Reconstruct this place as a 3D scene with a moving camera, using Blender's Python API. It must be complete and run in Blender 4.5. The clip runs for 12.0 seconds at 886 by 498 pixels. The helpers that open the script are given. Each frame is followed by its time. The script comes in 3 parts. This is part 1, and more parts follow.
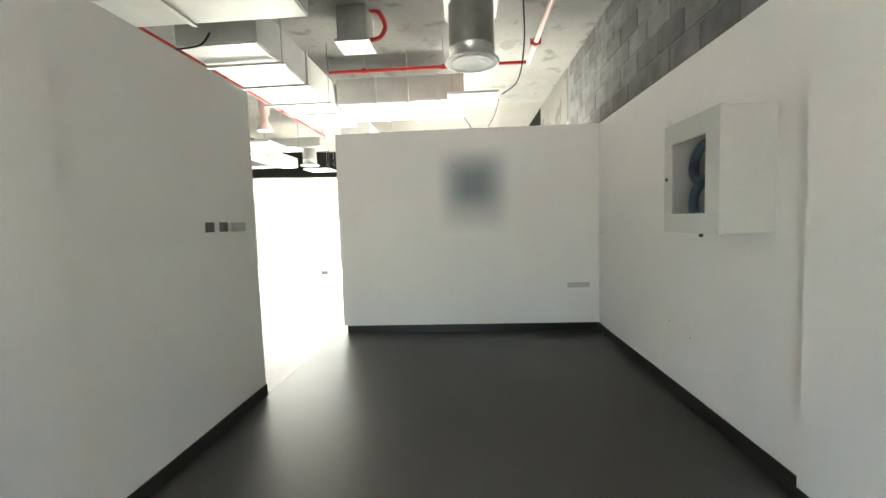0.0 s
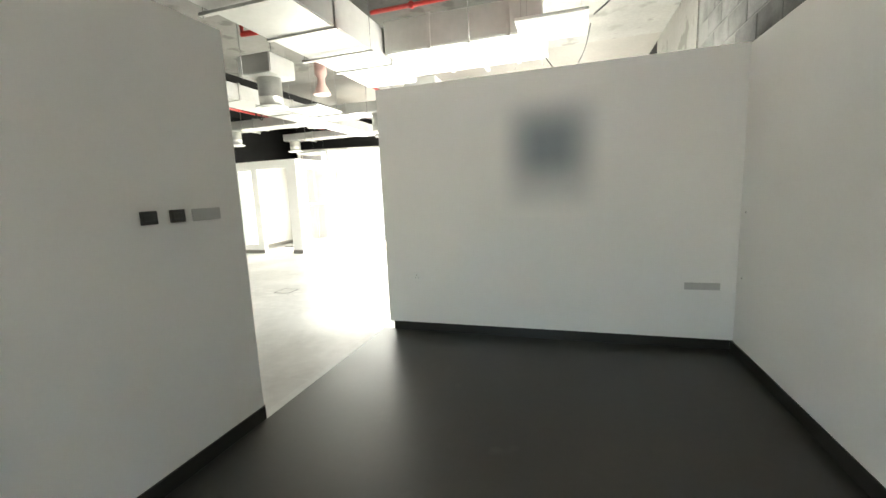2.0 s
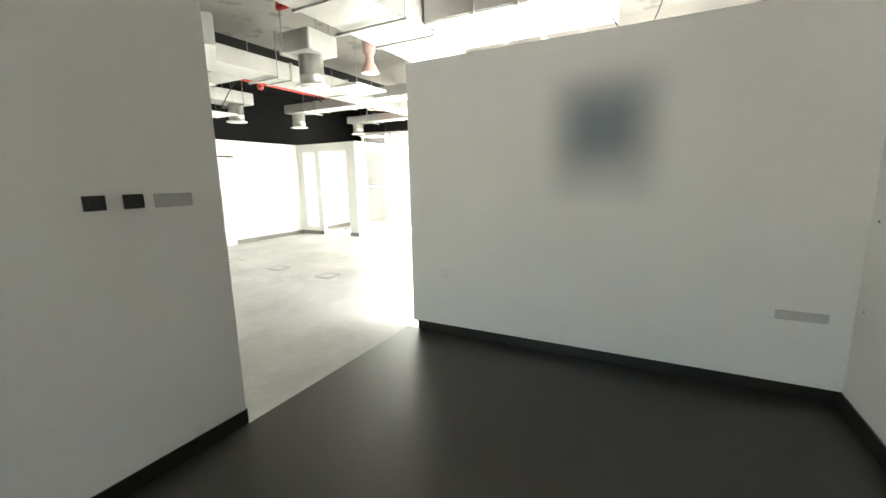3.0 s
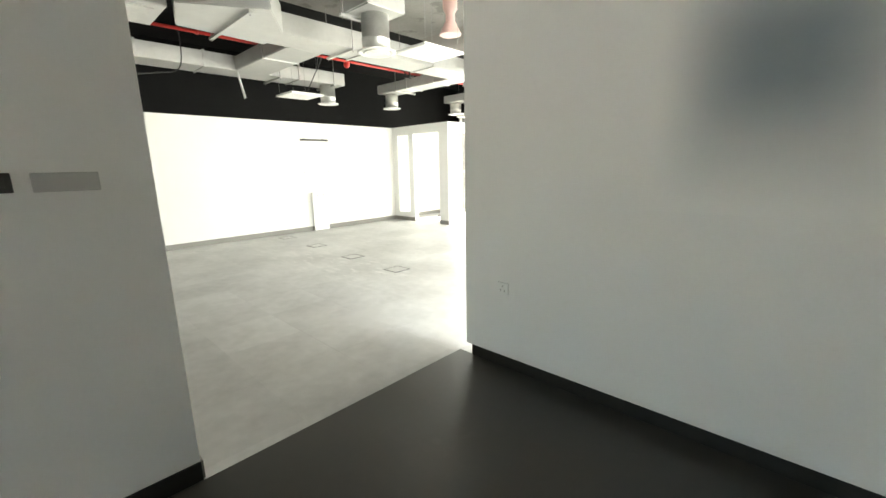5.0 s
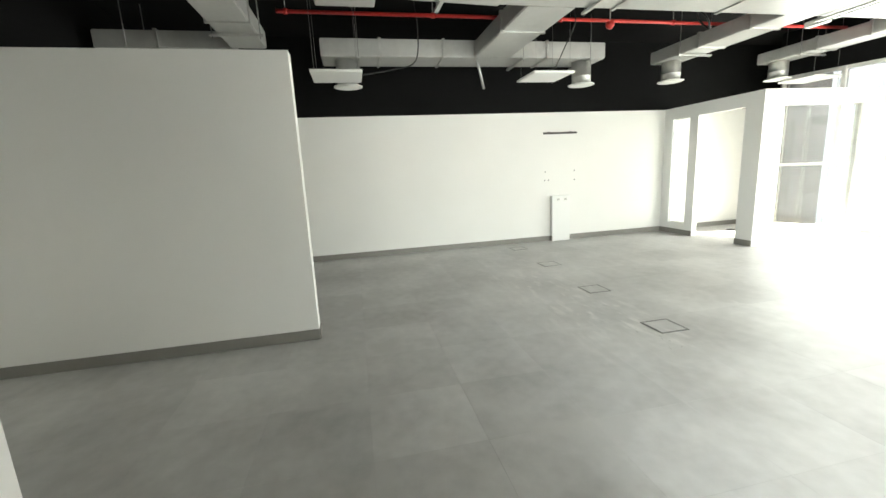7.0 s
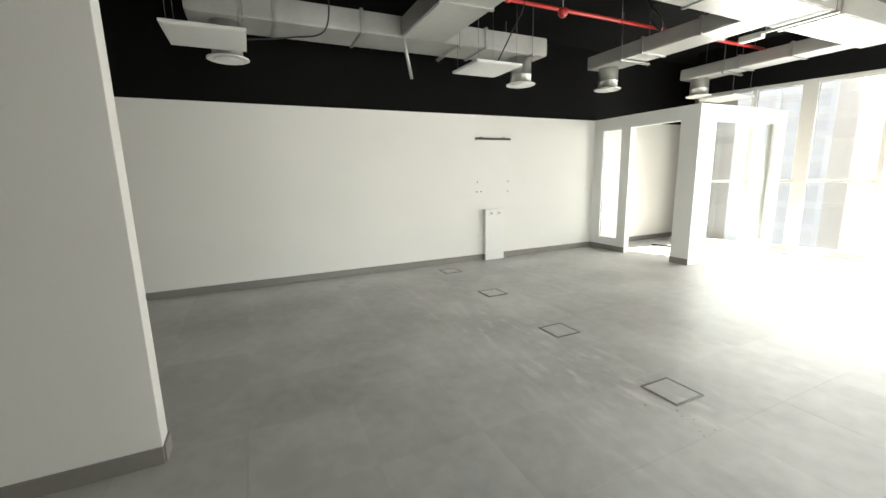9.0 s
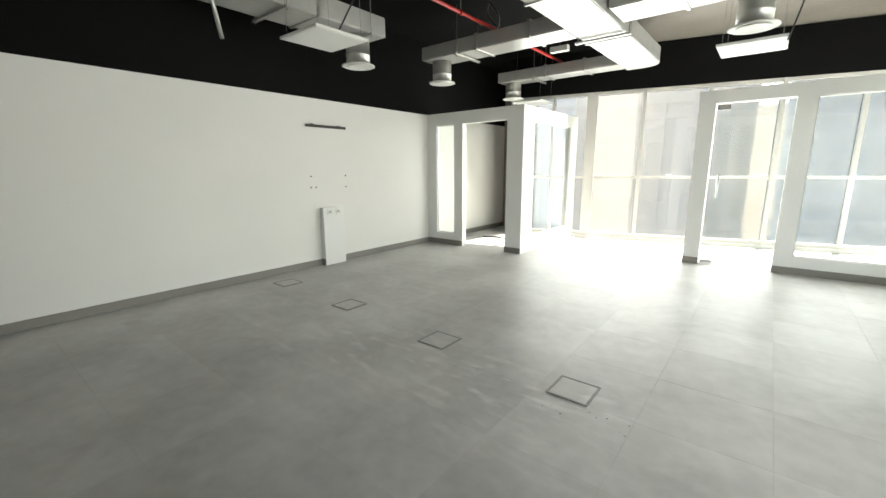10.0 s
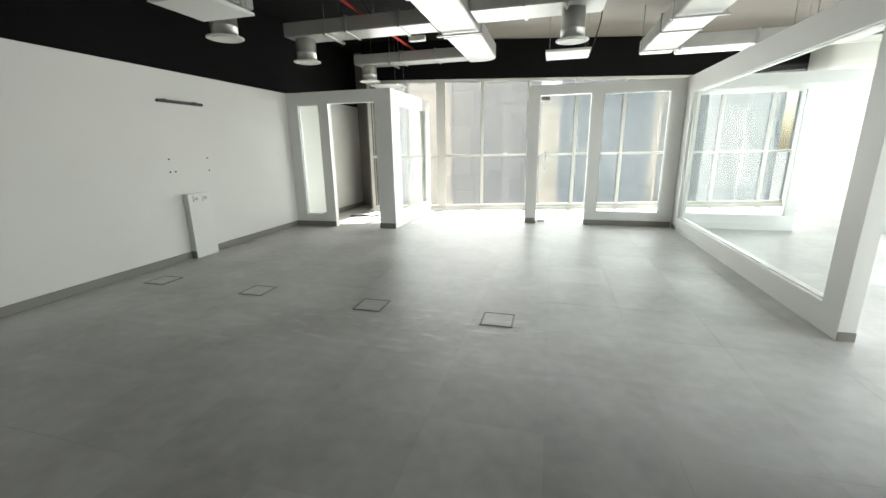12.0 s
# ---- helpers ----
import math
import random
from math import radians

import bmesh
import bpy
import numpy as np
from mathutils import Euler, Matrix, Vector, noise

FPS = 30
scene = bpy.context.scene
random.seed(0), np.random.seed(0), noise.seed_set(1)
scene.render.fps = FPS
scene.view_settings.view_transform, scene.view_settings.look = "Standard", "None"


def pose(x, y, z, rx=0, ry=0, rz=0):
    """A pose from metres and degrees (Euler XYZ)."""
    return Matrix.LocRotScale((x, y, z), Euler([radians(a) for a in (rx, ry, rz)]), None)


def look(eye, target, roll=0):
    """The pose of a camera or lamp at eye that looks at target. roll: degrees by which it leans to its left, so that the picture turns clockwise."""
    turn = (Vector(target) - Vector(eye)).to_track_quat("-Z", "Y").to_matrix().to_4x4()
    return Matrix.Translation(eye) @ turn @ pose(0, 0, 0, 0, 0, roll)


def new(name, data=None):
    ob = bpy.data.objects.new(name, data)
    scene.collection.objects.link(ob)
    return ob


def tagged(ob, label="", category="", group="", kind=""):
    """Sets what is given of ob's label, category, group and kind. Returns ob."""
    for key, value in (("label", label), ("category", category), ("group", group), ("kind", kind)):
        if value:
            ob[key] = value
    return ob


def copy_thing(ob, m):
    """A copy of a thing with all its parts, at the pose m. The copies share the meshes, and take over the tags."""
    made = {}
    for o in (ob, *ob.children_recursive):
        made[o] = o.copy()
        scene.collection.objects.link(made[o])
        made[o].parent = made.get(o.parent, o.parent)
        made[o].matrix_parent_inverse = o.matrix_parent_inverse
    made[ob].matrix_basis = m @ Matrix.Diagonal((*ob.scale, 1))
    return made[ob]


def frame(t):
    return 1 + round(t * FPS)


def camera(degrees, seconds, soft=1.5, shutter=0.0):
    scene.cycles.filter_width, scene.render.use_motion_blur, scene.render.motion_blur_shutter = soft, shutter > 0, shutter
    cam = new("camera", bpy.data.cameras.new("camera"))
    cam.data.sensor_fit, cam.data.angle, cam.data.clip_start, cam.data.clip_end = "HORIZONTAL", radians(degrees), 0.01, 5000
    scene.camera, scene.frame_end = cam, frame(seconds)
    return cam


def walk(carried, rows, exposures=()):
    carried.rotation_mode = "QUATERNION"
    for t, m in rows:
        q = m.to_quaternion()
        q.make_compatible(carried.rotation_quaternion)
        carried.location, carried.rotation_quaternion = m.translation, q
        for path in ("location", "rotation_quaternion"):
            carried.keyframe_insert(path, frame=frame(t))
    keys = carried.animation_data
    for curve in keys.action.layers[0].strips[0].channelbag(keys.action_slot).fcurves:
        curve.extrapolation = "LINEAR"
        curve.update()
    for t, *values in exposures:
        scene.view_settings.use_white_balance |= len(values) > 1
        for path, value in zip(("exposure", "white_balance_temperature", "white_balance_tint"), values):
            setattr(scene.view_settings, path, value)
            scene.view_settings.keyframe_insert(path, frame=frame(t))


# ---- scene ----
cam = camera(95.4, 12.0)
PATH = [
    (0, (0.245, 0.366, 1.397), (0.121, 2.357, 1.254), -1.8),
    (0.5, (0.375, 0.699, 1.252), (0.044, 2.66, 1.044), -2.7),
    (1, (0.479, 0.953, 1.214), (-0.028, 2.861, 0.891), -3.6),
    (1.5, (0.494, 1.201, 1.334), (-0.076, 3.09, 1.011), -2.5),
    (2, (0.505, 1.479, 1.469), (-0.096, 3.364, 1.179), -2.6),
    (2.5, (0.633, 1.77, 1.511), (-0.132, 3.593, 1.21), -0.4),
    (3, (0.71, 2.076, 1.481), (-0.214, 3.815, 1.13), -1.1),
    (3.2, (0.624, 2.203, 1.515), (-0.308, 3.929, 1.121), -0.6),
    (5, (0.522, 3.121, 1.426), (-0.834, 4.534, 1.018), -1.2),
    (5.5, (0.228, 3.421, 1.418), (-1.232, 4.723, 1.004), -2.9),
    (6, (-0.142, 3.704, 1.419), (-1.74, 4.84, 1.027), -3.4),
    (6.5, (-0.528, 3.918, 1.417), (-2.268, 4.836, 1.057), -2.9),
    (7, (-0.888, 4.085, 1.43), (-2.811, 4.488, 1.054), -2.9),
    (7.2, (-1.016, 4.172, 1.439), (-2.978, 4.256, 1.062), -2.5),
    (8.8, (-1.974, 4.211, 1.455), (-3.837, 4.849, 1.108), -1.4),
    (9, (-2.154, 4.208, 1.463), (-3.935, 5.043, 1.101), -1.2),
    (9.5, (-2.537, 4.262, 1.411), (-4.076, 5.485, 1.044), -0.6),
    (10, (-2.92, 4.235, 1.43), (-4.148, 5.765, 1.037), -0.4),
    (10.5, (-3.009, 4.102, 1.43), (-3.962, 5.81, 1.012), -0.3),
    (11, (-3.061, 3.831, 1.41), (-3.798, 5.634, 0.957), -0.6),
    (11.5, (-3.26, 3.585, 1.389), (-3.839, 5.437, 0.902), -0.9),
    (12, (-3.388, 3.467, 1.421), (-3.888, 5.341, 0.933), -0.9),
]
EXPOSURES = [(0, 6.35, 7250, 5), (3, 6.2, 7250, 5), (5, 6.1, 7250, 4), (6, 5.8, 7100, 4), (7, 5.45, 6950, 3), (9, 5.1, 7050, 6), (10.5, 4.65, 6850, 4), (12, 4.4, 6700, 4)]
walk(cam, [(t, look(eye, target, roll)) for t, eye, target, roll in PATH], EXPOSURES)

# ---- world and light ----
world = bpy.data.worlds.new("world")
scene.world = world
world.use_nodes = True
wn = world.node_tree.nodes
sky = wn.new("ShaderNodeTexSky")
sky.sky_type, sky.sun_disc = "NISHITA", False
SUN_DIR = Vector((0.16, 1.0, 1.4)).normalized()      # towards the sun
sky.sun_elevation = math.asin(SUN_DIR.z)
sky.sun_rotation = math.atan2(SUN_DIR.x, SUN_DIR.y)
sky.air_density, sky.dust_density, sky.ozone_density = 1.0, 3.0, 1.0
world.node_tree.links.new(sky.outputs[0], wn["Background"].inputs[0])
wn["Background"].inputs[1].default_value = 0.06
sun = new("sun", bpy.data.lights.new("sun", "SUN"))
sun.data.energy, sun.data.angle, sun.data.color = 1.0, radians(0.5), (1.0, 0.95, 0.87)
sun.matrix_world = look(SUN_DIR * 40, (0, 0, 0))


def window_light(x, y, z, turn, width, height, watts):
    """Area lamp added at a window opening for daylight; looks inward and a little down."""
    lamp = new("daylight_fill", bpy.data.lights.new("daylight_fill", "AREA"))
    lamp.data.shape, lamp.data.size, lamp.data.size_y = "RECTANGLE", width, height
    lamp.data.energy, lamp.data.color = watts, (0.97, 0.99, 1.0)
    lamp.matrix_world = pose(x, y, z, 79, 0, turn)


window_light(-2.53, 13.02, 1.45, 180 + 14.04, 9.2, 2.5, 13.0)     # front windows
window_light(1.52, 9.1, 1.45, 90, 4.4, 2.5, 4.0)                # fill lamp at the added side windows
window_light(1.57, 6.12, 1.25, 90, 1.0, 2.0, 3.5)                 # fill lamp at the assumed pane at the end of the passage


# ---- materials ----
def mat(name, color, rough=0.5, metal=0.0, big=1.2, small=40.0, vary=0.08, bump=0.05, spots=None, random_tone=0.0, spec=0.5):
    """Procedural surface: broad stains, fine grain, relief; colours are linear."""
    m = bpy.data.materials.new(name)
    m.use_nodes = True
    n, l = m.node_tree.nodes, m.node_tree.links
    b = n["Principled BSDF"]
    b.inputs["Metallic"].default_value = metal
    b.inputs["Specular IOR Level"].default_value = spec
    geo = n.new("ShaderNodeNewGeometry")
    na = n.new("ShaderNodeTexNoise")
    na.inputs["Scale"].default_value, na.inputs["Detail"].default_value = big, 6
    nb = n.new("ShaderNodeTexNoise")
    nb.inputs["Scale"].default_value, nb.inputs["Detail"].default_value = small, 4
    l.new(geo.outputs["Position"], na.inputs["Vector"])
    l.new(geo.outputs["Position"], nb.inputs["Vector"])
    mix = n.new("ShaderNodeMath")
    mix.operation = "MULTIPLY_ADD"
    l.new(nb.outputs[0], mix.inputs[0])
    mix.inputs[1].default_value = 0.35
    l.new(na.outputs[0], mix.inputs[2])
    ramp = n.new("ShaderNodeValToRGB")
    c = Vector(color)
    ramp.color_ramp.elements[0].position, ramp.color_ramp.elements[1].position = 0.42, 0.95
    ramp.color_ramp.elements[0].color = (*(c * (1 - vary)), 1)
    ramp.color_ramp.elements[1].color = (*(c * (1 + vary)), 1)
    l.new(mix.outputs[0], ramp.inputs[0])
    out = ramp.outputs[0]
    if random_tone:
        info = n.new("ShaderNodeObjectInfo")
        mr = n.new("ShaderNodeMapRange")
        mr.inputs[3].default_value, mr.inputs[4].default_value = 1 - random_tone, 1 + random_tone
        l.new(info.outputs["Random"], mr.inputs[0])
        hsv = n.new("ShaderNodeHueSaturation")
        l.new(mr.outputs[0], hsv.inputs["Value"])
        l.new(out, hsv.inputs["Color"])
        out = hsv.outputs[0]
    if spots:
        ns = n.new("ShaderNodeTexNoise")
        ns.inputs["Scale"].default_value, ns.inputs["Detail"].default_value = spots[1], 3
        l.new(geo.outputs["Position"], ns.inputs["Vector"])
        rs = n.new("ShaderNodeValToRGB")
        rs.color_ramp.elements[0].position, rs.color_ramp.elements[1].position = spots[2], spots[2] + 0.08
        l.new(ns.outputs[0], rs.inputs[0])
        mx = n.new("ShaderNodeMix")
        mx.data_type = "RGBA"
        l.new(rs.outputs[0], mx.inputs[0])
        l.new(out, mx.inputs[6])
        mx.inputs[7].default_value = (*spots[0], 1)
        out = mx.outputs[2]
    l.new(out, b.inputs["Base Color"])
    rr = n.new("ShaderNodeMapRange")
    rr.inputs[3].default_value, rr.inputs[4].default_value = max(0.02, rough - 0.1), min(1, rough + 0.1)
    l.new(na.outputs[0], rr.inputs[0])
    l.new(rr.outputs[0], b.inputs["Roughness"])
    if bump:
        bp = n.new("ShaderNodeBump")
        bp.inputs["Strength"].default_value, bp.inputs["Distance"].default_value = bump, 0.01
        l.new(mix.outputs[0], bp.inputs["Height"])
        l.new(bp.outputs[0], b.inputs["Normal"])
    return m


def glass_mat(name, tint, gloss=0.5):
    """Clear sheet: see-through, with a mirror gloss that grows towards grazing views, alike on both faces."""
    m = bpy.data.materials.new(name)
    m.use_nodes = True
    n, l = m.node_tree.nodes, m.node_tree.links
    n.remove(n["Principled BSDF"])
    tr, gl, lw, mx = (n.new("ShaderNode" + k) for k in ("BsdfTransparent", "BsdfGlossy", "LayerWeight", "MixShader"))
    pw, ma = n.new("ShaderNodeMath"), n.new("ShaderNodeMath")
    pw.operation, ma.operation = "POWER", "MULTIPLY_ADD"
    pw.inputs[1].default_value, ma.inputs[1].default_value, ma.inputs[2].default_value = 4.0, gloss, 0.06 * gloss
    tr.inputs[0].default_value = (*tint, 1)
    gl.inputs["Roughness"].default_value = 0.01
    lw.inputs[0].default_value = 0.5
    l.new(lw.outputs["Facing"], pw.inputs[0])
    l.new(pw.outputs[0], ma.inputs[0])
    l.new(ma.outputs[0], mx.inputs[0])
    l.new(tr.outputs[0], mx.inputs[1])
    l.new(gl.outputs[0], mx.inputs[2])
    l.new(mx.outputs[0], n["Material Output"].inputs[0])
    return m


WHITE = mat("white_wall_paint", (0.8, 0.79, 0.76), 0.6, vary=0.03, bump=0.03, small=90, big=0.8)
WHITE_SCUFF = mat("scuffed_white_wall_paint", (0.8, 0.79, 0.76), 0.6, vary=0.04, bump=0.05, small=70, big=1.5, spots=((0.62, 0.61, 0.58), 2.6, 0.72))
FRAMEWHITE = mat("white_frame_paint", (0.8, 0.8, 0.78), 0.4, vary=0.02, bump=0.01)
BLACK = mat("black_wall_paint", (0.006, 0.006, 0.006), 0.9, vary=0.25, bump=0.08, big=2.0, spec=0.12)
CONCRETE = mat("grey_concrete", (0.23, 0.222, 0.205), 0.85, vary=0.22, bump=0.25, big=1.3, small=25, spots=((0.15, 0.143, 0.13), 3.0, 0.58))
SOFFIT = mat("grey_soffit_concrete", (0.2, 0.185, 0.165), 0.75, vary=0.18, bump=0.15, big=0.9, small=20)
BLOCK = mat("raw_concrete_block", (0.16, 0.16, 0.155), 0.9, vary=0.4, bump=0.5, big=5, small=60, random_tone=0.3)
MORTAR = mat("block_mortar", (0.22, 0.22, 0.21), 0.95, vary=0.2, bump=0.3)
FLOOR_TILE = mat("grey_stone_look_tile", (0.51, 0.505, 0.492), 0.42, vary=0.26, bump=0.02, big=1.1, small=9, spec=0.35, random_tone=0.06, spots=((0.5, 0.495, 0.48), 1.6, 0.6))
def add_dust(m, colour):
    """Scuffed pale dust trails along the row of floor boxes."""
    n, l = m.node_tree.nodes, m.node_tree.links
    b = n["Principled BSDF"]
    geo, sp = n.new("ShaderNodeNewGeometry"), n.new("ShaderNodeSeparateXYZ")
    l.new(geo.outputs["Position"], sp.inputs[0])
    mp, ns = n.new("ShaderNodeMapping"), n.new("ShaderNodeTexNoise")
    mp.inputs["Scale"].default_value = (1.6, 4.5, 1)
    ns.inputs["Scale"].default_value, ns.inputs["Detail"].default_value, ns.inputs["Distortion"].default_value = 2.2, 6, 0.25
    l.new(geo.outputs["Position"], mp.inputs[0])
    l.new(mp.outputs[0], ns.inputs["Vector"])
    value = None
    for axis, centre, inner, outer in ((0, -4.9, 1.0, 2.2), (1, 6.25, 0.25, 0.75)):
        a, c, d = n.new("ShaderNodeMath"), n.new("ShaderNodeMath"), n.new("ShaderNodeMapRange")
        a.operation, c.operation, a.inputs[1].default_value = "SUBTRACT", "ABSOLUTE", centre
        d.inputs[1].default_value, d.inputs[2].default_value, d.inputs[3].default_value, d.inputs[4].default_value = inner, outer, 1, 0
        l.new(sp.outputs[axis], a.inputs[0])
        l.new(a.outputs[0], c.inputs[0])
        l.new(c.outputs[0], d.inputs[0])
        if value is None:
            value = d.outputs[0]
        else:
            p = n.new("ShaderNodeMath")
            p.operation = "MULTIPLY"
            l.new(value, p.inputs[0])
            l.new(d.outputs[0], p.inputs[1])
            value = p.outputs[0]
    rp = n.new("ShaderNodeMapRange")
    rp.inputs[1].default_value, rp.inputs[2].default_value = 0.52, 0.68
    l.new(ns.outputs[0], rp.inputs[0])
    p = n.new("ShaderNodeMath")
    p.operation = "MULTIPLY"
    l.new(value, p.inputs[0])
    l.new(rp.outputs[0], p.inputs[1])
    mx = n.new("ShaderNodeMix")
    mx.data_type = "RGBA"
    old = b.inputs["Base Color"].links[0].from_socket
    l.new(p.outputs[0], mx.inputs[0])
    l.new(old, mx.inputs[6])
    mx.inputs[7].default_value = (*colour, 1)
    l.new(mx.outputs[2], b.inputs["Base Color"])


add_dust(FLOOR_TILE, (0.64, 0.63, 0.61))
GROUT = mat("dark_tile_joint", (0.34, 0.335, 0.325), 0.8, vary=0.1)
DARK_FLOOR = mat("dark_brown_grey_floor", (0.032, 0.0285, 0.0225), 0.40, vary=0.2, spec=0.65, bump=0.03, big=1.5, small=18, spots=((0.06, 0.055, 0.046), 2.2, 0.66))
SKIRT = mat("grey_skirting", (0.24, 0.23, 0.21), 0.5, vary=0.1)
SKIRT_DARK = mat("dark_skirting", (0.016, 0.014, 0.011), 0.4, vary=0.2)
FOIL = mat("duct_foil_cladding", (0.52, 0.52, 0.5), 0.34, metal=0.35, vary=0.1, bump=0.25, big=3.5, small=18)
GALV = mat("galvanised_steel", (0.55, 0.55, 0.53), 0.35, metal=0.8, vary=0.15, bump=0.05, big=8, small=60)
DIFFWHITE = mat("white_grille_enamel", (0.78, 0.78, 0.75), 0.45, vary=0.03, bump=0.01)
RED = mat("red_sprinkler_paint", (0.55, 0.035, 0.03), 0.4, vary=0.1, bump=0.02)
PINK = mat("primed_pipe_paint", (0.62, 0.42, 0.38), 0.45, vary=0.1)
CABLE = mat("black_cable_rubber", (0.012, 0.012, 0.012), 0.5, vary=0.1)
ROD = mat("hanger_steel", (0.3, 0.3, 0.29), 0.4, metal=0.7)
STEEL = mat("brushed_steel", (0.6, 0.6, 0.6), 0.25, metal=1.0, vary=0.05, bump=0.02)
GREYPLATE = mat("grey_plastic_plate", (0.48, 0.475, 0.45), 0.45, vary=0.04)
DARKPLATE = mat("charcoal_plastic", (0.035, 0.034, 0.032), 0.35, vary=0.1)
HOSEBLUE = mat("dark_blue_hose", (0.015, 0.04, 0.07), 0.5)
CABINET = mat("grey_white_enamel", (0.56, 0.56, 0.52), 0.4, vary=0.06, bump=0.02)
CAB_IN = mat("cabinet_dark_back", (0.03, 0.032, 0.033), 0.6)
RIM = mat("worn_steel_rim", (0.2, 0.2, 0.19), 0.45, metal=0.3, vary=0.3, big=14)
ALU = mat("cream_window_aluminium", (0.6, 0.59, 0.565), 0.4, vary=0.03, bump=0.0)
BRACKET = mat("dark_bracket_steel", (0.05, 0.045, 0.04), 0.5, vary=0.2)
ACRYLIC = glass_mat("dull_acrylic", (0.9, 0.9, 0.9), 0.3)
GLASS = glass_mat("clear_glass", (0.88, 0.92, 0.91), 0.5)
GLASS_OUT = glass_mat("window_glass", (0.2, 0.204, 0.206))


# ---- mesh helpers ----
def bx(bm, x0, y0, z0, x1, y1, z1, bevel=0.0):
    r = bmesh.ops.create_cube(bm, size=1, matrix=Matrix.LocRotScale(((x0 + x1) / 2, (y0 + y1) / 2, (z0 + z1) / 2), None, (abs(x1 - x0), abs(y1 - y0), abs(z1 - z0))))
    if bevel:
        es = list({e for v in r["verts"] for e in v.link_edges})
        bmesh.ops.bevel(bm, geom=es, offset=bevel, segments=2, profile=0.5, affect="EDGES")
    return bm


def box(*a, bevel=0.0):
    return bx(bmesh.new(), *a, bevel=bevel)


def lathe(profile, segs=32, m=Matrix()):
    """Surface of revolution about z from (radius, z) pairs."""
    bm = bmesh.new()
    rings = [[bm.verts.new(m @ Vector((r * math.cos(2 * math.pi * i / segs), r * math.sin(2 * math.pi * i / segs), z))) for i in range(segs)] for r, z in profile]
    for a, b in zip(rings, rings[1:]):
        for i in range(segs):
            bm.faces.new((a[i], a[(i + 1) % segs], b[(i + 1) % segs], b[i]))
    for ring, flip in ((rings[0], True), (rings[-1], False)):
        if flip:
            ring = ring[::-1]
        bm.faces.new(ring)
    for f in bm.faces:
        f.smooth = len(f.verts) == 4
    return bm


def tube(points, r, segs=10, smooth_steps=0, bm=None):
    bm = bm or bmesh.new()
    pts = [Vector(p) for p in points]
    if smooth_steps:
        out = []
        for i in range(len(pts) - 1):
            p0, p1, p2, p3 = pts[max(i - 1, 0)], pts[i], pts[i + 1], pts[min(i + 2, len(pts) - 1)]
            for k in range(smooth_steps):
                t = k / smooth_steps
                out.append(0.5 * (2 * p1 + (p2 - p0) * t + (2 * p0 - 5 * p1 + 4 * p2 - p3) * t * t + (3 * p1 - p0 - 3 * p2 + p3) * t ** 3))
        pts = out + [pts[-1]]
    rings = []
    for i, p in enumerate(pts):
        d = (pts[min(i + 1, len(pts) - 1)] - pts[max(i - 1, 0)]).normalized()
        q = d.to_track_quat("Z", "Y")
        rings.append([bm.verts.new(p + q @ Vector((r * math.cos(2 * math.pi * k / segs), r * math.sin(2 * math.pi * k / segs), 0))) for k in range(segs)])
    for a, b in zip(rings, rings[1:]):
        for i in range(segs):
            bm.faces.new((a[i], a[(i + 1) % segs], b[(i + 1) % segs], b[i])).smooth = True
    bm.faces.new(rings[0][::-1])
    bm.faces.new(rings[-1])
    return bm


def sheet(x0, y0, z0, x1, y1, z1):
    """An upright sheet of glass from one lower corner to the opposite upper one."""
    bm = bmesh.new()
    bm.faces.new([bm.verts.new(p) for p in ((x0, y0, z0), (x1, y1, z0), (x1, y1, z1), (x0, y0, z1))])
    return bm


def link(name, bm, material):
    bmesh.ops.recalc_face_normals(bm, faces=bm.faces)
    me = bpy.data.meshes.new(name)
    bm.to_mesh(me)
    bm.free()
    me.materials.append(material)
    return new(name, me)


def part(name, bm, material, parent, label=""):
    ob = link(name, bm, material)
    ob.parent = parent
    return tagged(ob, label)


def thing(name, label, category, group="", at=(0, 0, 0), rz=0):
    ob = new(name)
    ob.matrix_world = pose(*at, 0, 0, rz)
    return tagged(ob, label, category, group)


def structure(name, bm, material, label=""):
    return tagged(link(name, bm, material), label, name.split("_")[0], "", "structure")


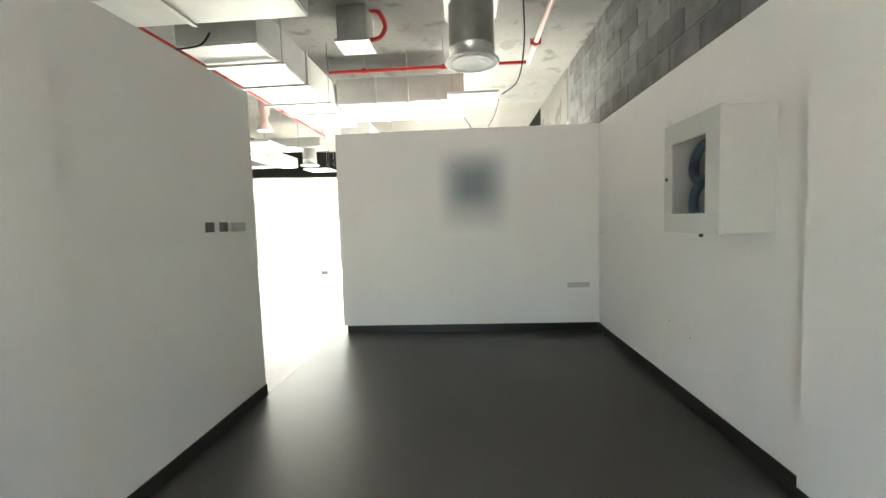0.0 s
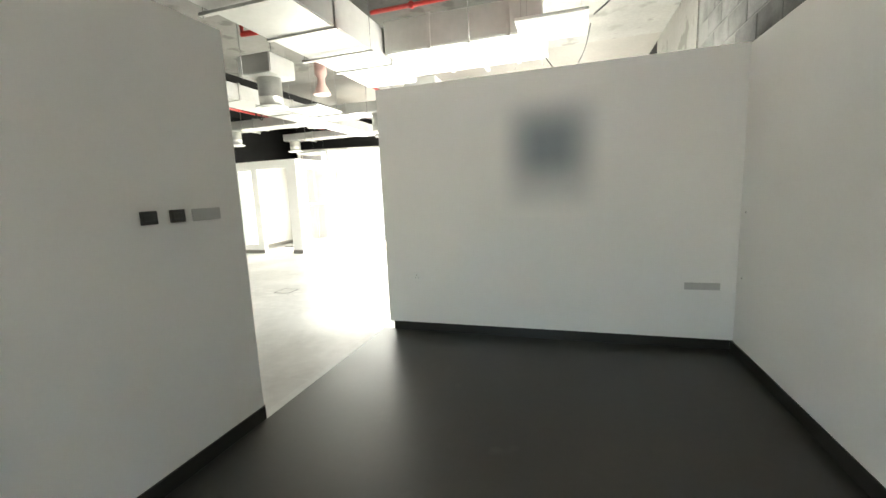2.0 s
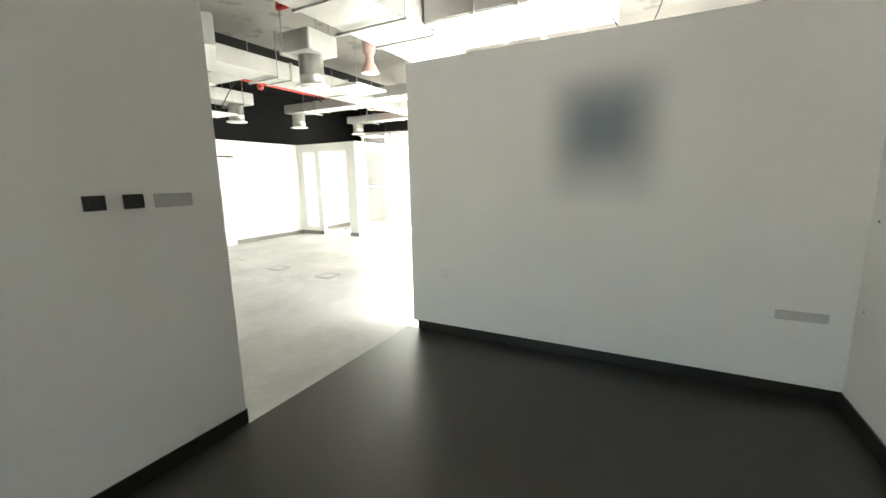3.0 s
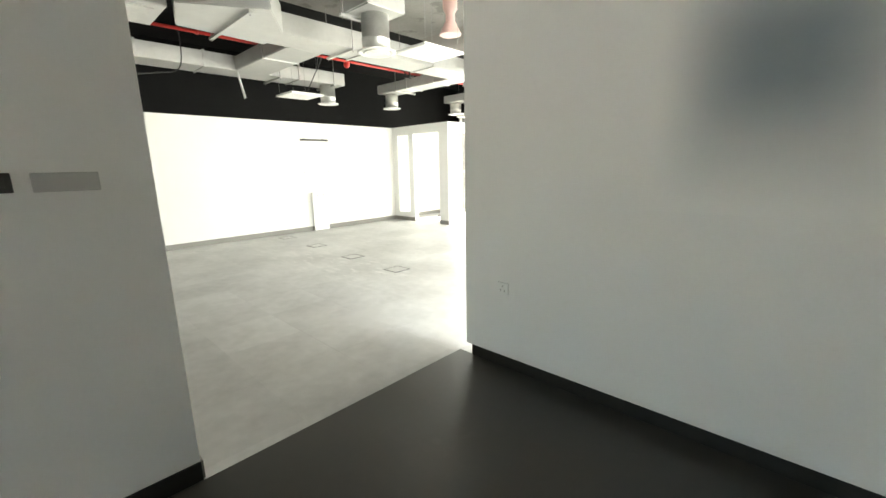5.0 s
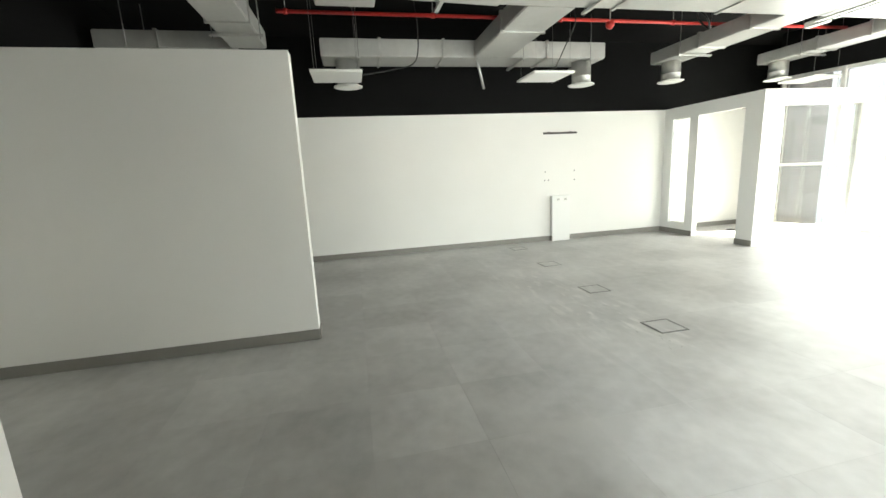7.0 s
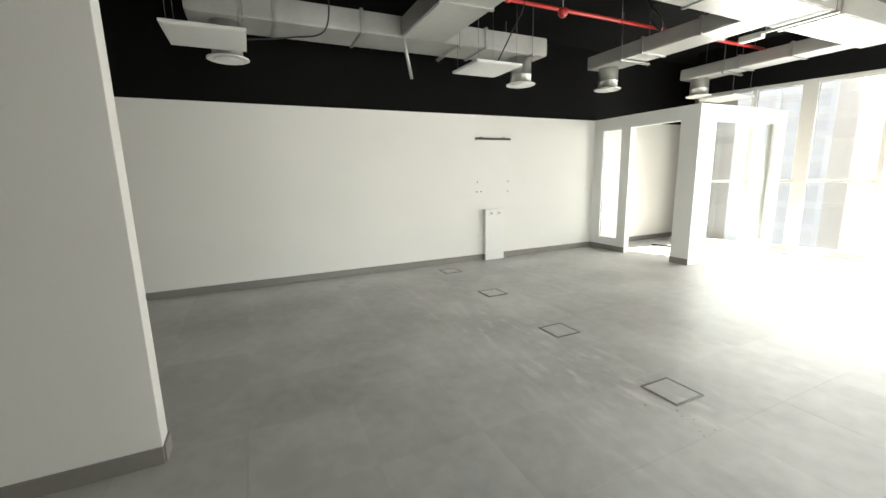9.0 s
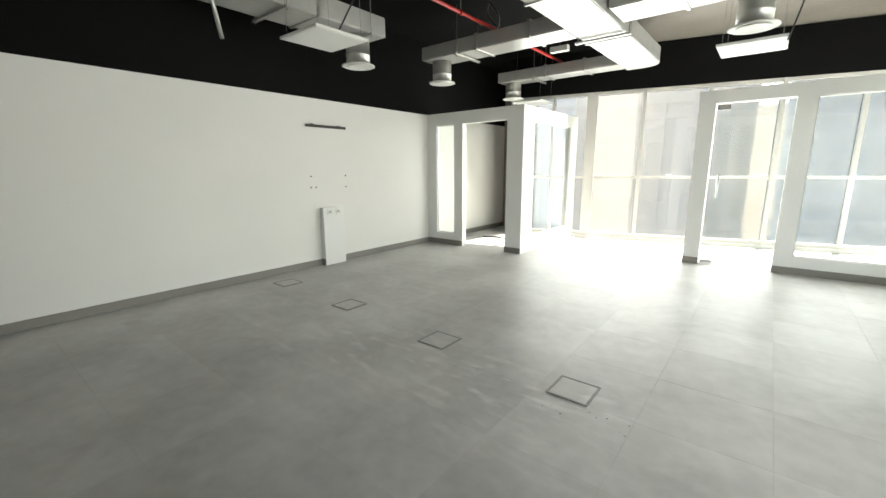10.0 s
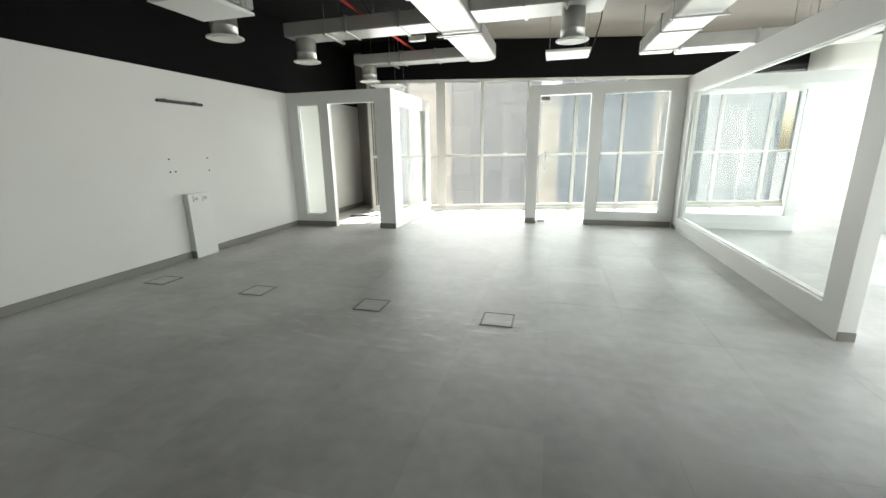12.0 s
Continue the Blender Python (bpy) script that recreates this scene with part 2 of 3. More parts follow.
def wall_with_holes(axis, face, thick, a0, a1, z0, z1, holes=()):
    """A wall along x or y, with its face at the given place and rectangular holes (a0, a1, z0, z1) through it."""
    xs = sorted({a0, a1, *(h[0] for h in holes), *(h[1] for h in holes)})
    zs = sorted({z0, z1, *(h[2] for h in holes), *(h[3] for h in holes)})
    bm = bmesh.new()
    def solid(i, j):
        if not (0 <= i < len(xs) - 1 and 0 <= j < len(zs) - 1):
            return False
        cx, cz = (xs[i] + xs[i + 1]) / 2, (zs[j] + zs[j + 1]) / 2
        return not any(h[0] < cx < h[1] and h[2] < cz < h[3] for h in holes)
    def p(a, d, z):
        return Vector((face + d, a, z)) if axis == "y" else Vector((a, face + d, z))
    for i in range(len(xs) - 1):
        for j in range(len(zs) - 1):
            if not solid(i, j):
                continue
            A, B, C, D = xs[i], xs[i + 1], zs[j], zs[j + 1]
            quads = [[(A, 0, C), (B, 0, C), (B, 0, D), (A, 0, D)], [(A, thick, C), (A, thick, D), (B, thick, D), (B, thick, C)]]
            if not solid(i - 1, j): quads.append([(A, 0, C), (A, 0, D), (A, thick, D), (A, thick, C)])
            if not solid(i + 1, j): quads.append([(B, 0, C), (B, thick, C), (B, thick, D), (B, 0, D)])
            if not solid(i, j - 1): quads.append([(A, 0, C), (A, thick, C), (B, thick, C), (B, 0, C)])
            if not solid(i, j + 1): quads.append([(A, 0, D), (B, 0, D), (B, thick, D), (A, thick, D)])
            for q in quads:
                bm.faces.new([bm.verts.new(p(*v)) for v in q])
    bmesh.ops.remove_doubles(bm, verts=bm.verts, dist=1e-5)
    return bm


def prism(outline, z0, z1, bevel=0.012):
    bm = bmesh.new()
    lo = [bm.verts.new((x, y, z0)) for x, y in outline]
    hi = [bm.verts.new((x, y, z1)) for x, y in outline]
    n = len(outline)
    bm.faces.new(lo[::-1])
    bm.faces.new(hi)
    for i in range(n):
        bm.faces.new((lo[i], lo[(i + 1) % n], hi[(i + 1) % n], hi[i]))
    bmesh.ops.recalc_face_normals(bm, faces=bm.faces)
    if bevel:
        bmesh.ops.bevel(bm, geom=list(bm.edges), offset=bevel, segments=2, affect="EDGES")
    return bm


def prism_yz(outline, x0, x1):
    """An upright slab from its outline in y and z."""
    bm = bmesh.new()
    a = [bm.verts.new((x0, y, z)) for y, z in outline]
    b = [bm.verts.new((x1, y, z)) for y, z in outline]
    bm.faces.new(a[::-1])
    bm.faces.new(b)
    for i in range(len(a)):
        k = (i + 1) % len(a)
        bm.faces.new((a[i], a[k], b[k], b[i]))
    return bm


# ---- the large structure ----
CEIL = 3.65
H = 2.47
SLOPE = 0.25
def front_y(x):
    """Where the slanting window front stands."""
    return 12.52 + SLOPE * (x + 5.95)

structure("floor_base", prism([(-8.4, -2.4), (2.0, -2.4), (2.0, front_y(2.0) + 0.28), (-7.3, front_y(-7.3) + 0.28), (-7.3, 13.4), (-8.4, 13.4)], -0.25, -0.006, 0), GROUT, "grey screed under the tiled floor")
structure("floor_entry", box(-1.44, -2.2, -0.006, 1.82, 5.34, 0.0), DARK_FLOOR, "dark glossy brown-grey lobby floor")
structure("ceiling_concrete", box(-5.2, -2.4, CEIL, 2.0, 8.6, CEIL + 0.25), CONCRETE, "bare grey concrete ceiling slab")
structure("ceiling_niche", box(-5.2, 1.2, CEIL - 0.01, -1.6, 4.7, CEIL - 0.001), BLACK, "black painted ceiling over the niche")
# Same slab as ceiling_concrete; the dimmer light here is put into its colour.
structure("ceiling_soffit", prism([(-5.2, 8.6), (2.0, 8.6), (2.0, front_y(2.0) + 0.28), (-5.2, front_y(-5.2) + 0.28)], CEIL, CEIL + 0.25, 0), SOFFIT, "bare concrete ceiling, its dimness near the windows put into the tone")
structure("ceiling_black", prism([(-8.4, -2.4), (-5.2, -2.4), (-5.2, front_y(-5.2) + 0.28), (-7.3, front_y(-7.3) + 0.28), (-7.3, 13.4), (-8.4, 13.4)], CEIL - 0.01, CEIL + 0.25, 0), BLACK, "black painted ceiling slab")
# entry lobby
structure("wall_lobby_left", box(-1.6, -2.2, 0, -1.45, 3.51, H - 0.02), WHITE, "white painted partition with plates")
structure("wall_lobby_left_near", box(-1.45, -2.2, 0, -1.442, 1.95, H - 0.02), WHITE, "white painted wall return")
structure("wall_lobby_back", box(-1.345, 5.305, 0.1, 1.82, 5.43, H + 0.01), WHITE, "white painted partition with a poster")
structure("baseboard_lobby_back", box(-1.31, 5.33, 0, 1.808, 5.405, 0.1), SKIRT_DARK, "recessed dark plinth under the partition")
structure("wall_east", wall_with_holes("y", 1.82, 0.18, -2.4, 6.8, 0, H, [(5.62, 6.72, 0.1, 2.4)]), WHITE_SCUFF, "scuffed white painted outer wall")
structure("wall_east_pillar", box(1.755, -2.2, 0, 1.82, 2.27, CEIL), WHITE, "white painted pillar beside the hose cabinet")
# Out of view; the opening is assumed and sized for the lobby's light.
structure("wall_south", wall_with_holes("x", -2.2, -0.2, -8.6, 2.0, 0, CEIL, [(-1.3, -0.2, 0, 2.1)]), WHITE, "unseen white wall with an assumed entrance opening")
# office
structure("wall_niche_back", box(-8.09, 1.08, 0, -1.6, 1.2, H), WHITE, "white painted wall of the niche")
structure("wall_niche_upper", box(-8.09, 1.08, H, -1.6, 1.2, CEIL - 0.012), BLACK, "black painted wall above the niche")
structure("wall_pier", box(-4.64, 1.2, 0, -4.5, 3.665, 2.44, bevel=0.004), WHITE, "free-standing white painted partition end")
structure("wall_west", box(-8.25, 1.0, 0, -8.09, 13.1, 2.41), WHITE, "long white painted office wall")
structure("wall_west_upper", box(-8.25, 1.0, 2.41, -8.095, 13.1, CEIL - 0.012), BLACK, "black painted band above the white wall")
structure("wall_booth_recess", prism([(-8.25, 13.1), (-7.45, 13.1), (-7.45, 12.2), (-7.3, 12.2), (-7.3, 13.25), (-8.25, 13.25)], 0, CEIL - 0.012, 0), SOFFIT, "bare grey concrete wall in the booth corner")
wf = structure("wall_front_upper", box(-1.55, 0, 2.86, 8.15, 0.3, CEIL - 0.012), BLACK, "black painted lintel above the windows")
ANG = math.degrees(math.atan(SLOPE))
wf.matrix_world = pose(-5.95, front_y(-5.95), 0, 0, 0, ANG)
wl = structure("wall_front_sill", box(-1.55, -0.02, -0.2, 8.15, 0.3, 0.05), FRAMEWHITE, "low white window kerb")
wl.matrix_world = pose(-5.95, front_y(-5.95), 0, 0, 0, ANG)
# glazed partitions
W2Y, W2T = 11.23, 0.12
DOOR = (-3.63, -2.77)
GX = -1.305
GH = 2.46
w2 = structure("wall_glazed_front", wall_with_holes("x", W2Y, W2T, -3.835, GX, 0, GH, [(*DOOR, 0, 2.29), (-2.57, -1.53, 0.24, 2.28)]), FRAMEWHITE, "white partition with glass door and pane")
w2b = structure("wall_glazed_rear", wall_with_holes("x", W2Y, W2T, GX + 0.11, 1.82, 0, GH, [(-1.1, 0.36, 0.24, 2.2), (0.5, 1.62, 0, 2.2)]), FRAMEWHITE, "white partition with a wide glass pane and a doorway")
w3 = structure("wall_glazed_side", wall_with_holes("y", GX, 0.11, 6.82, W2Y + W2T, 0, GH, [(7.05, 10.95, 0.22, 2.2)]), FRAMEWHITE, "white partition with a long glass pane")
KY, KX = 10.23, -6.07
k1 = structure("wall_booth_front", wall_with_holes("x", KY, 0.11, -8.09, KX, 0, 2.41, [(-7.87, -7.46, 0.22, 2.2), (-7.27, -6.37, 0, 2.2)]), FRAMEWHITE, "white booth partition with a doorway")
k2 = structure("wall_booth_side", wall_with_holes("y", KX - 0.11, 0.11, KY + 0.11, front_y(KX) + 0.02, 0, 2.41, [(10.62, 12.2, 0.25, 2.19)]), FRAMEWHITE, "white booth partition with a glass pane")


def skirting(name, x0, y0, x1, y1, material=SKIRT, h=0.095):
    """A skirting board from one floor point to another, 12 mm deep to the side of its left hand."""
    d = Vector((x1 - x0, y1 - y0, 0))
    bm = box(0, 0, 0, d.length, 0.012, h, bevel=0.002)
    ob = structure(name, bm, material, "flat skirting board along the wall")
    ob.matrix_world = pose(x0, y0, 0.001, 0, 0, math.degrees(math.atan2(d.y, d.x)))
    return ob


skirting("baseboard_lobby_left", -1.45, 3.51, -1.45, 1.95, SKIRT_DARK)
skirting("baseboard_lobby_near", -1.442, 1.95, -1.442, -2.2, SKIRT_DARK)
skirting("baseboard_lobby_right", 1.82, 2.27, 1.82, 5.33, SKIRT_DARK)
skirting("baseboard_pillar", 1.755, -2.2, 1.755, 2.27, SKIRT_DARK)
skirting("baseboard_left_end", -1.6, 3.51, -1.45, 3.51)
skirting("baseboard_pier", -4.5, 3.665, -4.5, 1.2)
skirting("baseboard_pier_end", -4.64, 3.665, -4.5, 3.665)
skirting("baseboard_niche", -4.488, 1.2, -1.6, 1.2)
skirting("baseboard_left_back", -1.6, 1.212, -1.6, 3.51)
skirting("baseboard_west_a", -8.09, 7.745, -8.09, 1.2)
skirting("baseboard_west_b", -8.09, 10.23, -8.09, 8.125)
skirting("baseboard_west_booth", -8.09, 13.1, -8.09, 10.34)
skirting("baseboard_booth_a", -7.27, KY, -8.078, KY)
skirting("baseboard_booth_b", KX, KY, -6.37, KY)
skirting("baseboard_booth_post", -6.37, KY + 0.0, -6.37, KY + 0.11)
skirting("baseboard_glazed_post", DOOR[0], W2Y, -3.835, W2Y)
skirting("baseboard_glazed_front", GX - 0.012, W2Y, DOOR[1], W2Y)
skirting("baseboard_glazed_side", GX, 11.2, GX, 6.82, h=0.07)
skirting("baseboard_glazed_end", GX + 0.11, 6.82, GX, 6.82, h=0.07)

# ---- windows ----
win = tagged(new("window_1"), "cream aluminium window front with tall panes", "window", "", "structure")
win.matrix_world = pose(-5.95, front_y(-5.95), 0, 0, 0, ANG)
MUL = [-1.45, -0.6, 0.14, 1.06, 2.1, 3.14, 4.19, 5.27, 6.35, 7.45, 8.05]
for i, x in enumerate(MUL):
    w = 0.1 if i == 2 else 0.032
    part("mullion", box(x - w, 0, 0.05, x + w, 0.12, 2.86, bevel=0.004), ALU, win)
for a, b in zip(MUL, MUL[1:]):
    for z0, z1, nm in ((0.05, 0.12, "bottom_rail"), (1.21, 1.26, "transom"), (2.8, 2.86, "head_rail")):
        part(nm, box(a + 0.03, 0.01, z0, b - 0.03, 0.11, z1, bevel=0.003), ALU, win)
    for z0, z1 in ((0.12, 1.21), (1.26, 2.8)):
        part("pane", sheet(a + 0.03, 0.053, z0, b - 0.03, 0.053, z1), GLASS_OUT, win).visible_shadow = False
for x in (1.58, 6.9):
    part("window_latch", box(x - 0.05, -0.02, 1.26, x + 0.05, 0.01, 1.285, bevel=0.004), ALU, win)


def pane(name, x0, y0, z0, x1, y1, z1, label):
    p = tagged(new(name), label, "window", "", "structure")
    along_x = abs(x1 - x0) > abs(y1 - y0)
    if along_x:
        g = part("pane", sheet(x0, (y0 + y1) / 2, z0, x1, (y0 + y1) / 2, z1), GLASS, p)
    else:
        g = part("pane", sheet((x0 + x1) / 2, y0, z0, (x0 + x1) / 2, y1, z1), GLASS, p)
    g.visible_shadow = False
    t = 0.012
    c = (y0 + y1) / 2 if along_x else (x0 + x1) / 2
    def rail(a0, a1, b0, b1):
        if along_x:
            return box(a0, c - 0.02, b0, a1, c + 0.02, b1)
        return box(c - 0.02, a0, b0, c + 0.02, a1, b1)
    a0, a1 = (x0, x1) if along_x else (y0, y1)
    for q in ((a0 - 0.002, a1 + 0.002, z0 - 0.002, z0 + t), (a0 - 0.002, a1 + 0.002, z1 - t, z1 + 0.002), (a0 - 0.002, a0 + t, z0 + t, z1 - t), (a1 - t, a1 + 0.002, z0 + t, z1 - t)):
        if abs((q[0] + q[1]) / 2 - 8.157) < 0.05 and q[1] - q[0] < 0.1:
            continue                                    # butt joint between two sheets
        part("glazing_bead", rail(*q), GALV, p)
    return p


pane("window_2", -2.57, W2Y + 0.05, 0.24, -1.53, W2Y + 0.06, 2.28, "clear glass pane in the white partition")
pane("window_3", -1.1, W2Y + 0.05, 0.24, 0.36, W2Y + 0.06, 2.2, "wide clear glass pane at the back of the glass room")
pane("window_4", GX + 0.05, 7.05, 0.22, GX + 0.06, 8.155, 2.2, "long clear frameless glass pane")
pane("window_5", GX + 0.05, 8.16, 0.22, GX + 0.06, 10.95, 2.2, "long clear frameless glass pane")
pane("window_6", -7.87, KY + 0.05, 0.22, -7.46, KY + 0.06, 2.2, "narrow tall booth window")
pane("window_7", KX - 0.06, 10.62, 0.25, KX - 0.05, 12.2, 2.19, "clear glass booth side pane")

# Assumed pane, put in to bring light to the partition end.
pane("window_9_assumed", 1.9, 5.62, 0.1, 1.91, 6.72, 2.4, "assumed tall clear glass pane at the end of the passage")
# open glass door with its pull handle, swung outwards
door = tagged(new("door_1"), "frameless glass door with a steel pull handle", "door", "", "structure")
door.matrix_world = pose(DOOR[0] + 0.03, W2Y + 0.07, 0, 0, 0, 8)
part("door_leaf", sheet(0, 0, 0.012, 0.84, 0, 2.27), GLASS, door, "clear glass leaf").visible_shadow = False
part("pull_handle", tube([(0.09, -0.05, 0.98), (0.09, -0.05, 1.33)], 0.013), STEEL, door, "brushed steel bar handle")
part("pull_handle", tube([(0.09, 0.05, 0.98), (0.09, 0.05, 1.33)], 0.013), STEEL, door, "brushed steel bar handle")
for z in (1.04, 1.27):
    part("handle_bolt", tube([(0.09, -0.05, z), (0.09, 0.05, z)], 0.008), STEEL, door)
part("patch_fitting", box(-0.02, -0.015, 2.2, 0.14, 0.015, 2.275, bevel=0.003), STEEL, door)
part("patch_fitting", box(-0.02, -0.015, 0.008, 0.14, 0.015, 0.06, bevel=0.003), STEEL, door)

# ---- air ducts ----
def duct(axis, a0, a1, b0, b1, z0, z1, seams=(), hangers=(), outline=None, label="foil-clad rectangular air duct hung from the slab"):
    """A duct along an axis from a0 to a1, between b0 and b1 across."""
    d = thing("air_duct", label, "air duct", "ceiling air ducts")
    if outline is None:
        outline = [(a0, b0), (a1, b0), (a1, b1), (a0, b1)] if axis == "x" else [(b0, a0), (b1, a0), (b1, a1), (b0, a1)]
    part("duct_body", prism(outline, z0, z1), FOIL, d)
    e = 0.014
    for s in seams:
        bm = bmesh.new()
        for lo, hi, q0, q1 in ((b0 - e, b1 + e, z0 - e, z0 + 0.004), (b0 - e, b1 + e, z1 - 0.004, z1 + e), (b0 - e, b0 + 0.004, z0, z1), (b1 - 0.004, b1 + e, z0, z1)):
            if axis == "x":
                bx(bm, s - 0.018, lo, q0, s + 0.018, hi, q1)
            else:
                bx(bm, lo, s - 0.018, q0, hi, s + 0.018, q1)
        part("flange", bm, GALV, d)
    for s in hangers:
        for b in (b0 - 0.04, b1 + 0.04):
            p = (s, b) if axis == "x" else (b, s)
            part("hanger_rod", tube([(*p, z0 - 0.06), (*p, CEIL)], 0.006, 6), ROD, d)
        if axis == "x":
            part("hanger_channel", box(s - 0.02, b0 - 0.07, z0 - 0.04, s + 0.02, b1 + 0.07, z0 - 0.015), GALV, d)
        else:
            part("hanger_channel", box(b0 - 0.07, s - 0.02, z0 - 0.04, b1 + 0.07, s + 0.02, z0 - 0.015), GALV, d)
    return d


def elbow_outline():
    out = [(-5.02, 5.62), (-4.48, 5.62)]
    for k in range(7):
        a = radians(90 * k / 6)
        out.append((-4.48 - 0.26 * (1 - math.cos(a)), 11.57 + 0.26 * math.sin(a)))
    return out + [(-5.02, 11.83)]


duct("y", 5.3, 11.83, -5.02, -4.48, 3.02, 3.26, (6.9, 8.2, 9.9), (6.6, 9.7), elbow_outline(), "main foil-clad air duct down the middle of the office")
duct("x", -3.4, -2.92, 5.74, 6.22, 2.97, 3.2, (), (-3.3,), label="short foil-clad side branch with a round outlet")
duct("y", 4.65, 5.28, -4.95, -3.9, 2.97, 3.3, (), (5.0,), [(-4.85, 4.6), (-4.15, 4.42), (-3.72, 5.15), (-4.4, 5.6), (-4.93, 5.6)], "tapered foil-clad duct piece behind the ventilation unit")
duct("y", 3.8, 6.95, -2.22, -1.5, 2.95, 3.3, (4.9, 6.1), (4.2, 5.5), label="wide foil-clad supply duct over the lobby opening")
duct("x", -1.48, 0.25, 5.88, 6.85, 3.0, 3.34, (-0.95, -0.1), (-0.5,), label="wide foil-clad branch duct above the lobby partition")
duct("x", -6.88, -5.04, 5.95, 6.5, 3.03, 3.25, (-5.8,), (), label="foil-clad link duct to the wall run")
duct("y", 3.8, 8.08, -7.45, -6.9, 3.04, 3.27, (4.6, 5.5, 7.1), (4.3, 6.7, 7.8), label="foil-clad air duct along the long white wall")
duct("x", -7.3, -5.04, 9.2, 9.66, 3.04, 3.23, (-6.3, -5.5), (-6.6,), label="foil-clad branch duct with one round outlet")
duct("x", -7.28, -5.04, 11.4, 11.8, 3.04, 3.22, (-6.3, -5.6), (-6.5,), label="foil-clad branch duct above the booth")
duct("x", -4.46, -2.85, 8.95, 9.5, 3.06, 3.26, (-3.8,), (-3.3,), label="foil-clad branch duct towards the window side")
duct("y", 7.6, 11.95, -1.97, -1.45, 2.97, 3.2, (9.0, 10.4), (9.6, 11.5), label="foil-clad air duct over the glass room")
duct("x", -1.43, 1.5, 11.3, 11.85, 2.92, 3.12, (-0.4, 0.6), (0.3,), label="foil-clad branch duct over the glass room")
duct("x", -1.43, 0.6, 8.3, 8.75, 2.95, 3.15, (-0.5,), (), label="foil-clad branch duct inside the glass room")
duct("y", 1.4, 4.55, 0.08, 0.58, 3.36, 3.62, (2.4,), (3.0,), label="foil-clad duct close under the lobby slab")
duct("x", -2.6, -0.9, 3.05, 3.45, 2.95, 3.2, (-1.8,), (), label="foil-clad cross duct above the lobby wall")
duct("x", -6.48, -3.1, 2.8, 3.2, 3.0, 3.2, (-5.6, -4.6), (-5.9, -4.2), label="foil-clad duct crossing above the partition end")
duct("y", 1.35, 2.78, -6.95, -6.5, 3.0, 3.2, (2.0,), (1.7,), label="foil-clad duct behind the partition end")


# ---- round outlets, light panels ----
def outlet(x, y, z, top, r=0.2, neck=0.145):
    o = thing("ceiling_diffuser", "round white air outlet on a galvanised neck", "air diffuser", "round air outlets", (x, y, z))
    part("neck", lathe([(neck, 0.03), (neck, 0.12), (neck + 0.004, 0.125), (neck + 0.004, 0.14), (neck, 0.145), (neck, top - z + 0.01)]), GALV, o, "galvanised round neck")
    part("flange_ring", lathe([(neck, 0.03), (r, 0.018), (r + 0.004, 0.008), (r - 0.012, 0.0), (r - 0.03, 0.006), (neck - 0.01, 0.02)]), DIFFWHITE, o)
    for k in range(3):
        q = neck * (0.95 - 0.27 * k)
        part("cone_ring", lathe([(q, 0.004 + 0.003 * k), (q - 0.012, 0.0), (q - 0.028, 0.012), (q - 0.02, 0.016)], 24), DIFFWHITE, o)
    return o


for x, y, z, top in ((-7.12, 7.8, 2.68, 3.04), (-7.15, 4.13, 2.68, 3.04), (-7.1, 9.45, 2.72, 3.04), (-7.05, 11.62, 2.74, 3.04), (-3.21, 9.25, 2.69, 3.06), (-3.16, 6.0, 2.6, 2.97), (-0.3, 8.5, 2.62, 2.95)):
    outlet(x, y, z, top)
outlet(0.33, 4.25, 2.84, 3.36, 0.25, 0.21)


def light_panel(x, y, z, sx=0.6, sy=0.6, tilt=(0, 0)):
    o = thing("light_panel", "unlit square white panel lamp hung on wires", "ceiling lamp", "hanging panel lamps")
    o.matrix_world = pose(x, y, z, tilt[0], tilt[1], 0)
    part("panel_frame", box(-sx / 2, -sy / 2, 0.004, sx / 2, sy / 2, 0.03, bevel=0.004), DIFFWHITE, o)
    part("panel_diffuser", box(-sx / 2 + 0.015, -sy / 2 + 0.015, 0.0, sx / 2 - 0.015, sy / 2 - 0.015, 0.006), FRAMEWHITE, o)
    for a in (-1, 1):
        for b in (-1, 1):
            part("hanging_wire", tube([(a * (sx / 2 - 0.05), b * (sy / 2 - 0.05), 0.03), (a * (sx / 2 - 0.05), b * (sy / 2 - 0.05), CEIL - z)], 0.002, 5), ROD, o)
    return o


light_panel(-6.5, 6.86, 2.665)
light_panel(-6.3, 4.0, 2.63)
light_panel(-3.24, 9.97, 2.67)
light_panel(-2.87, 6.5, 2.62, 0.5, 0.6)
light_panel(-6.8, 12.0, 2.68)
light_panel(0.35, 5.5, 2.86)
light_panel(-0.2, 9.6, 2.6)

# ---- sprinkler pipes ----
def pipe(points, r, material, label, clamps=(), name="sprinkler_pipe"):
    o = thing(name, label, "pipe", "sprinkler pipes")
    part("pipe_run", tube(points, r, 12), material, o)
    for c in clamps:
        part("pipe_clamp", tube([Vector(c) - Vector((0.001, 0.02, 0)), Vector(c) + Vector((0.001, 0.02, 0))], r + 0.01, 12), material, o)
        part("pipe_hanger", tube([c, (c[0], c[1], CEIL)], 0.005, 6), ROD, o)
    return o


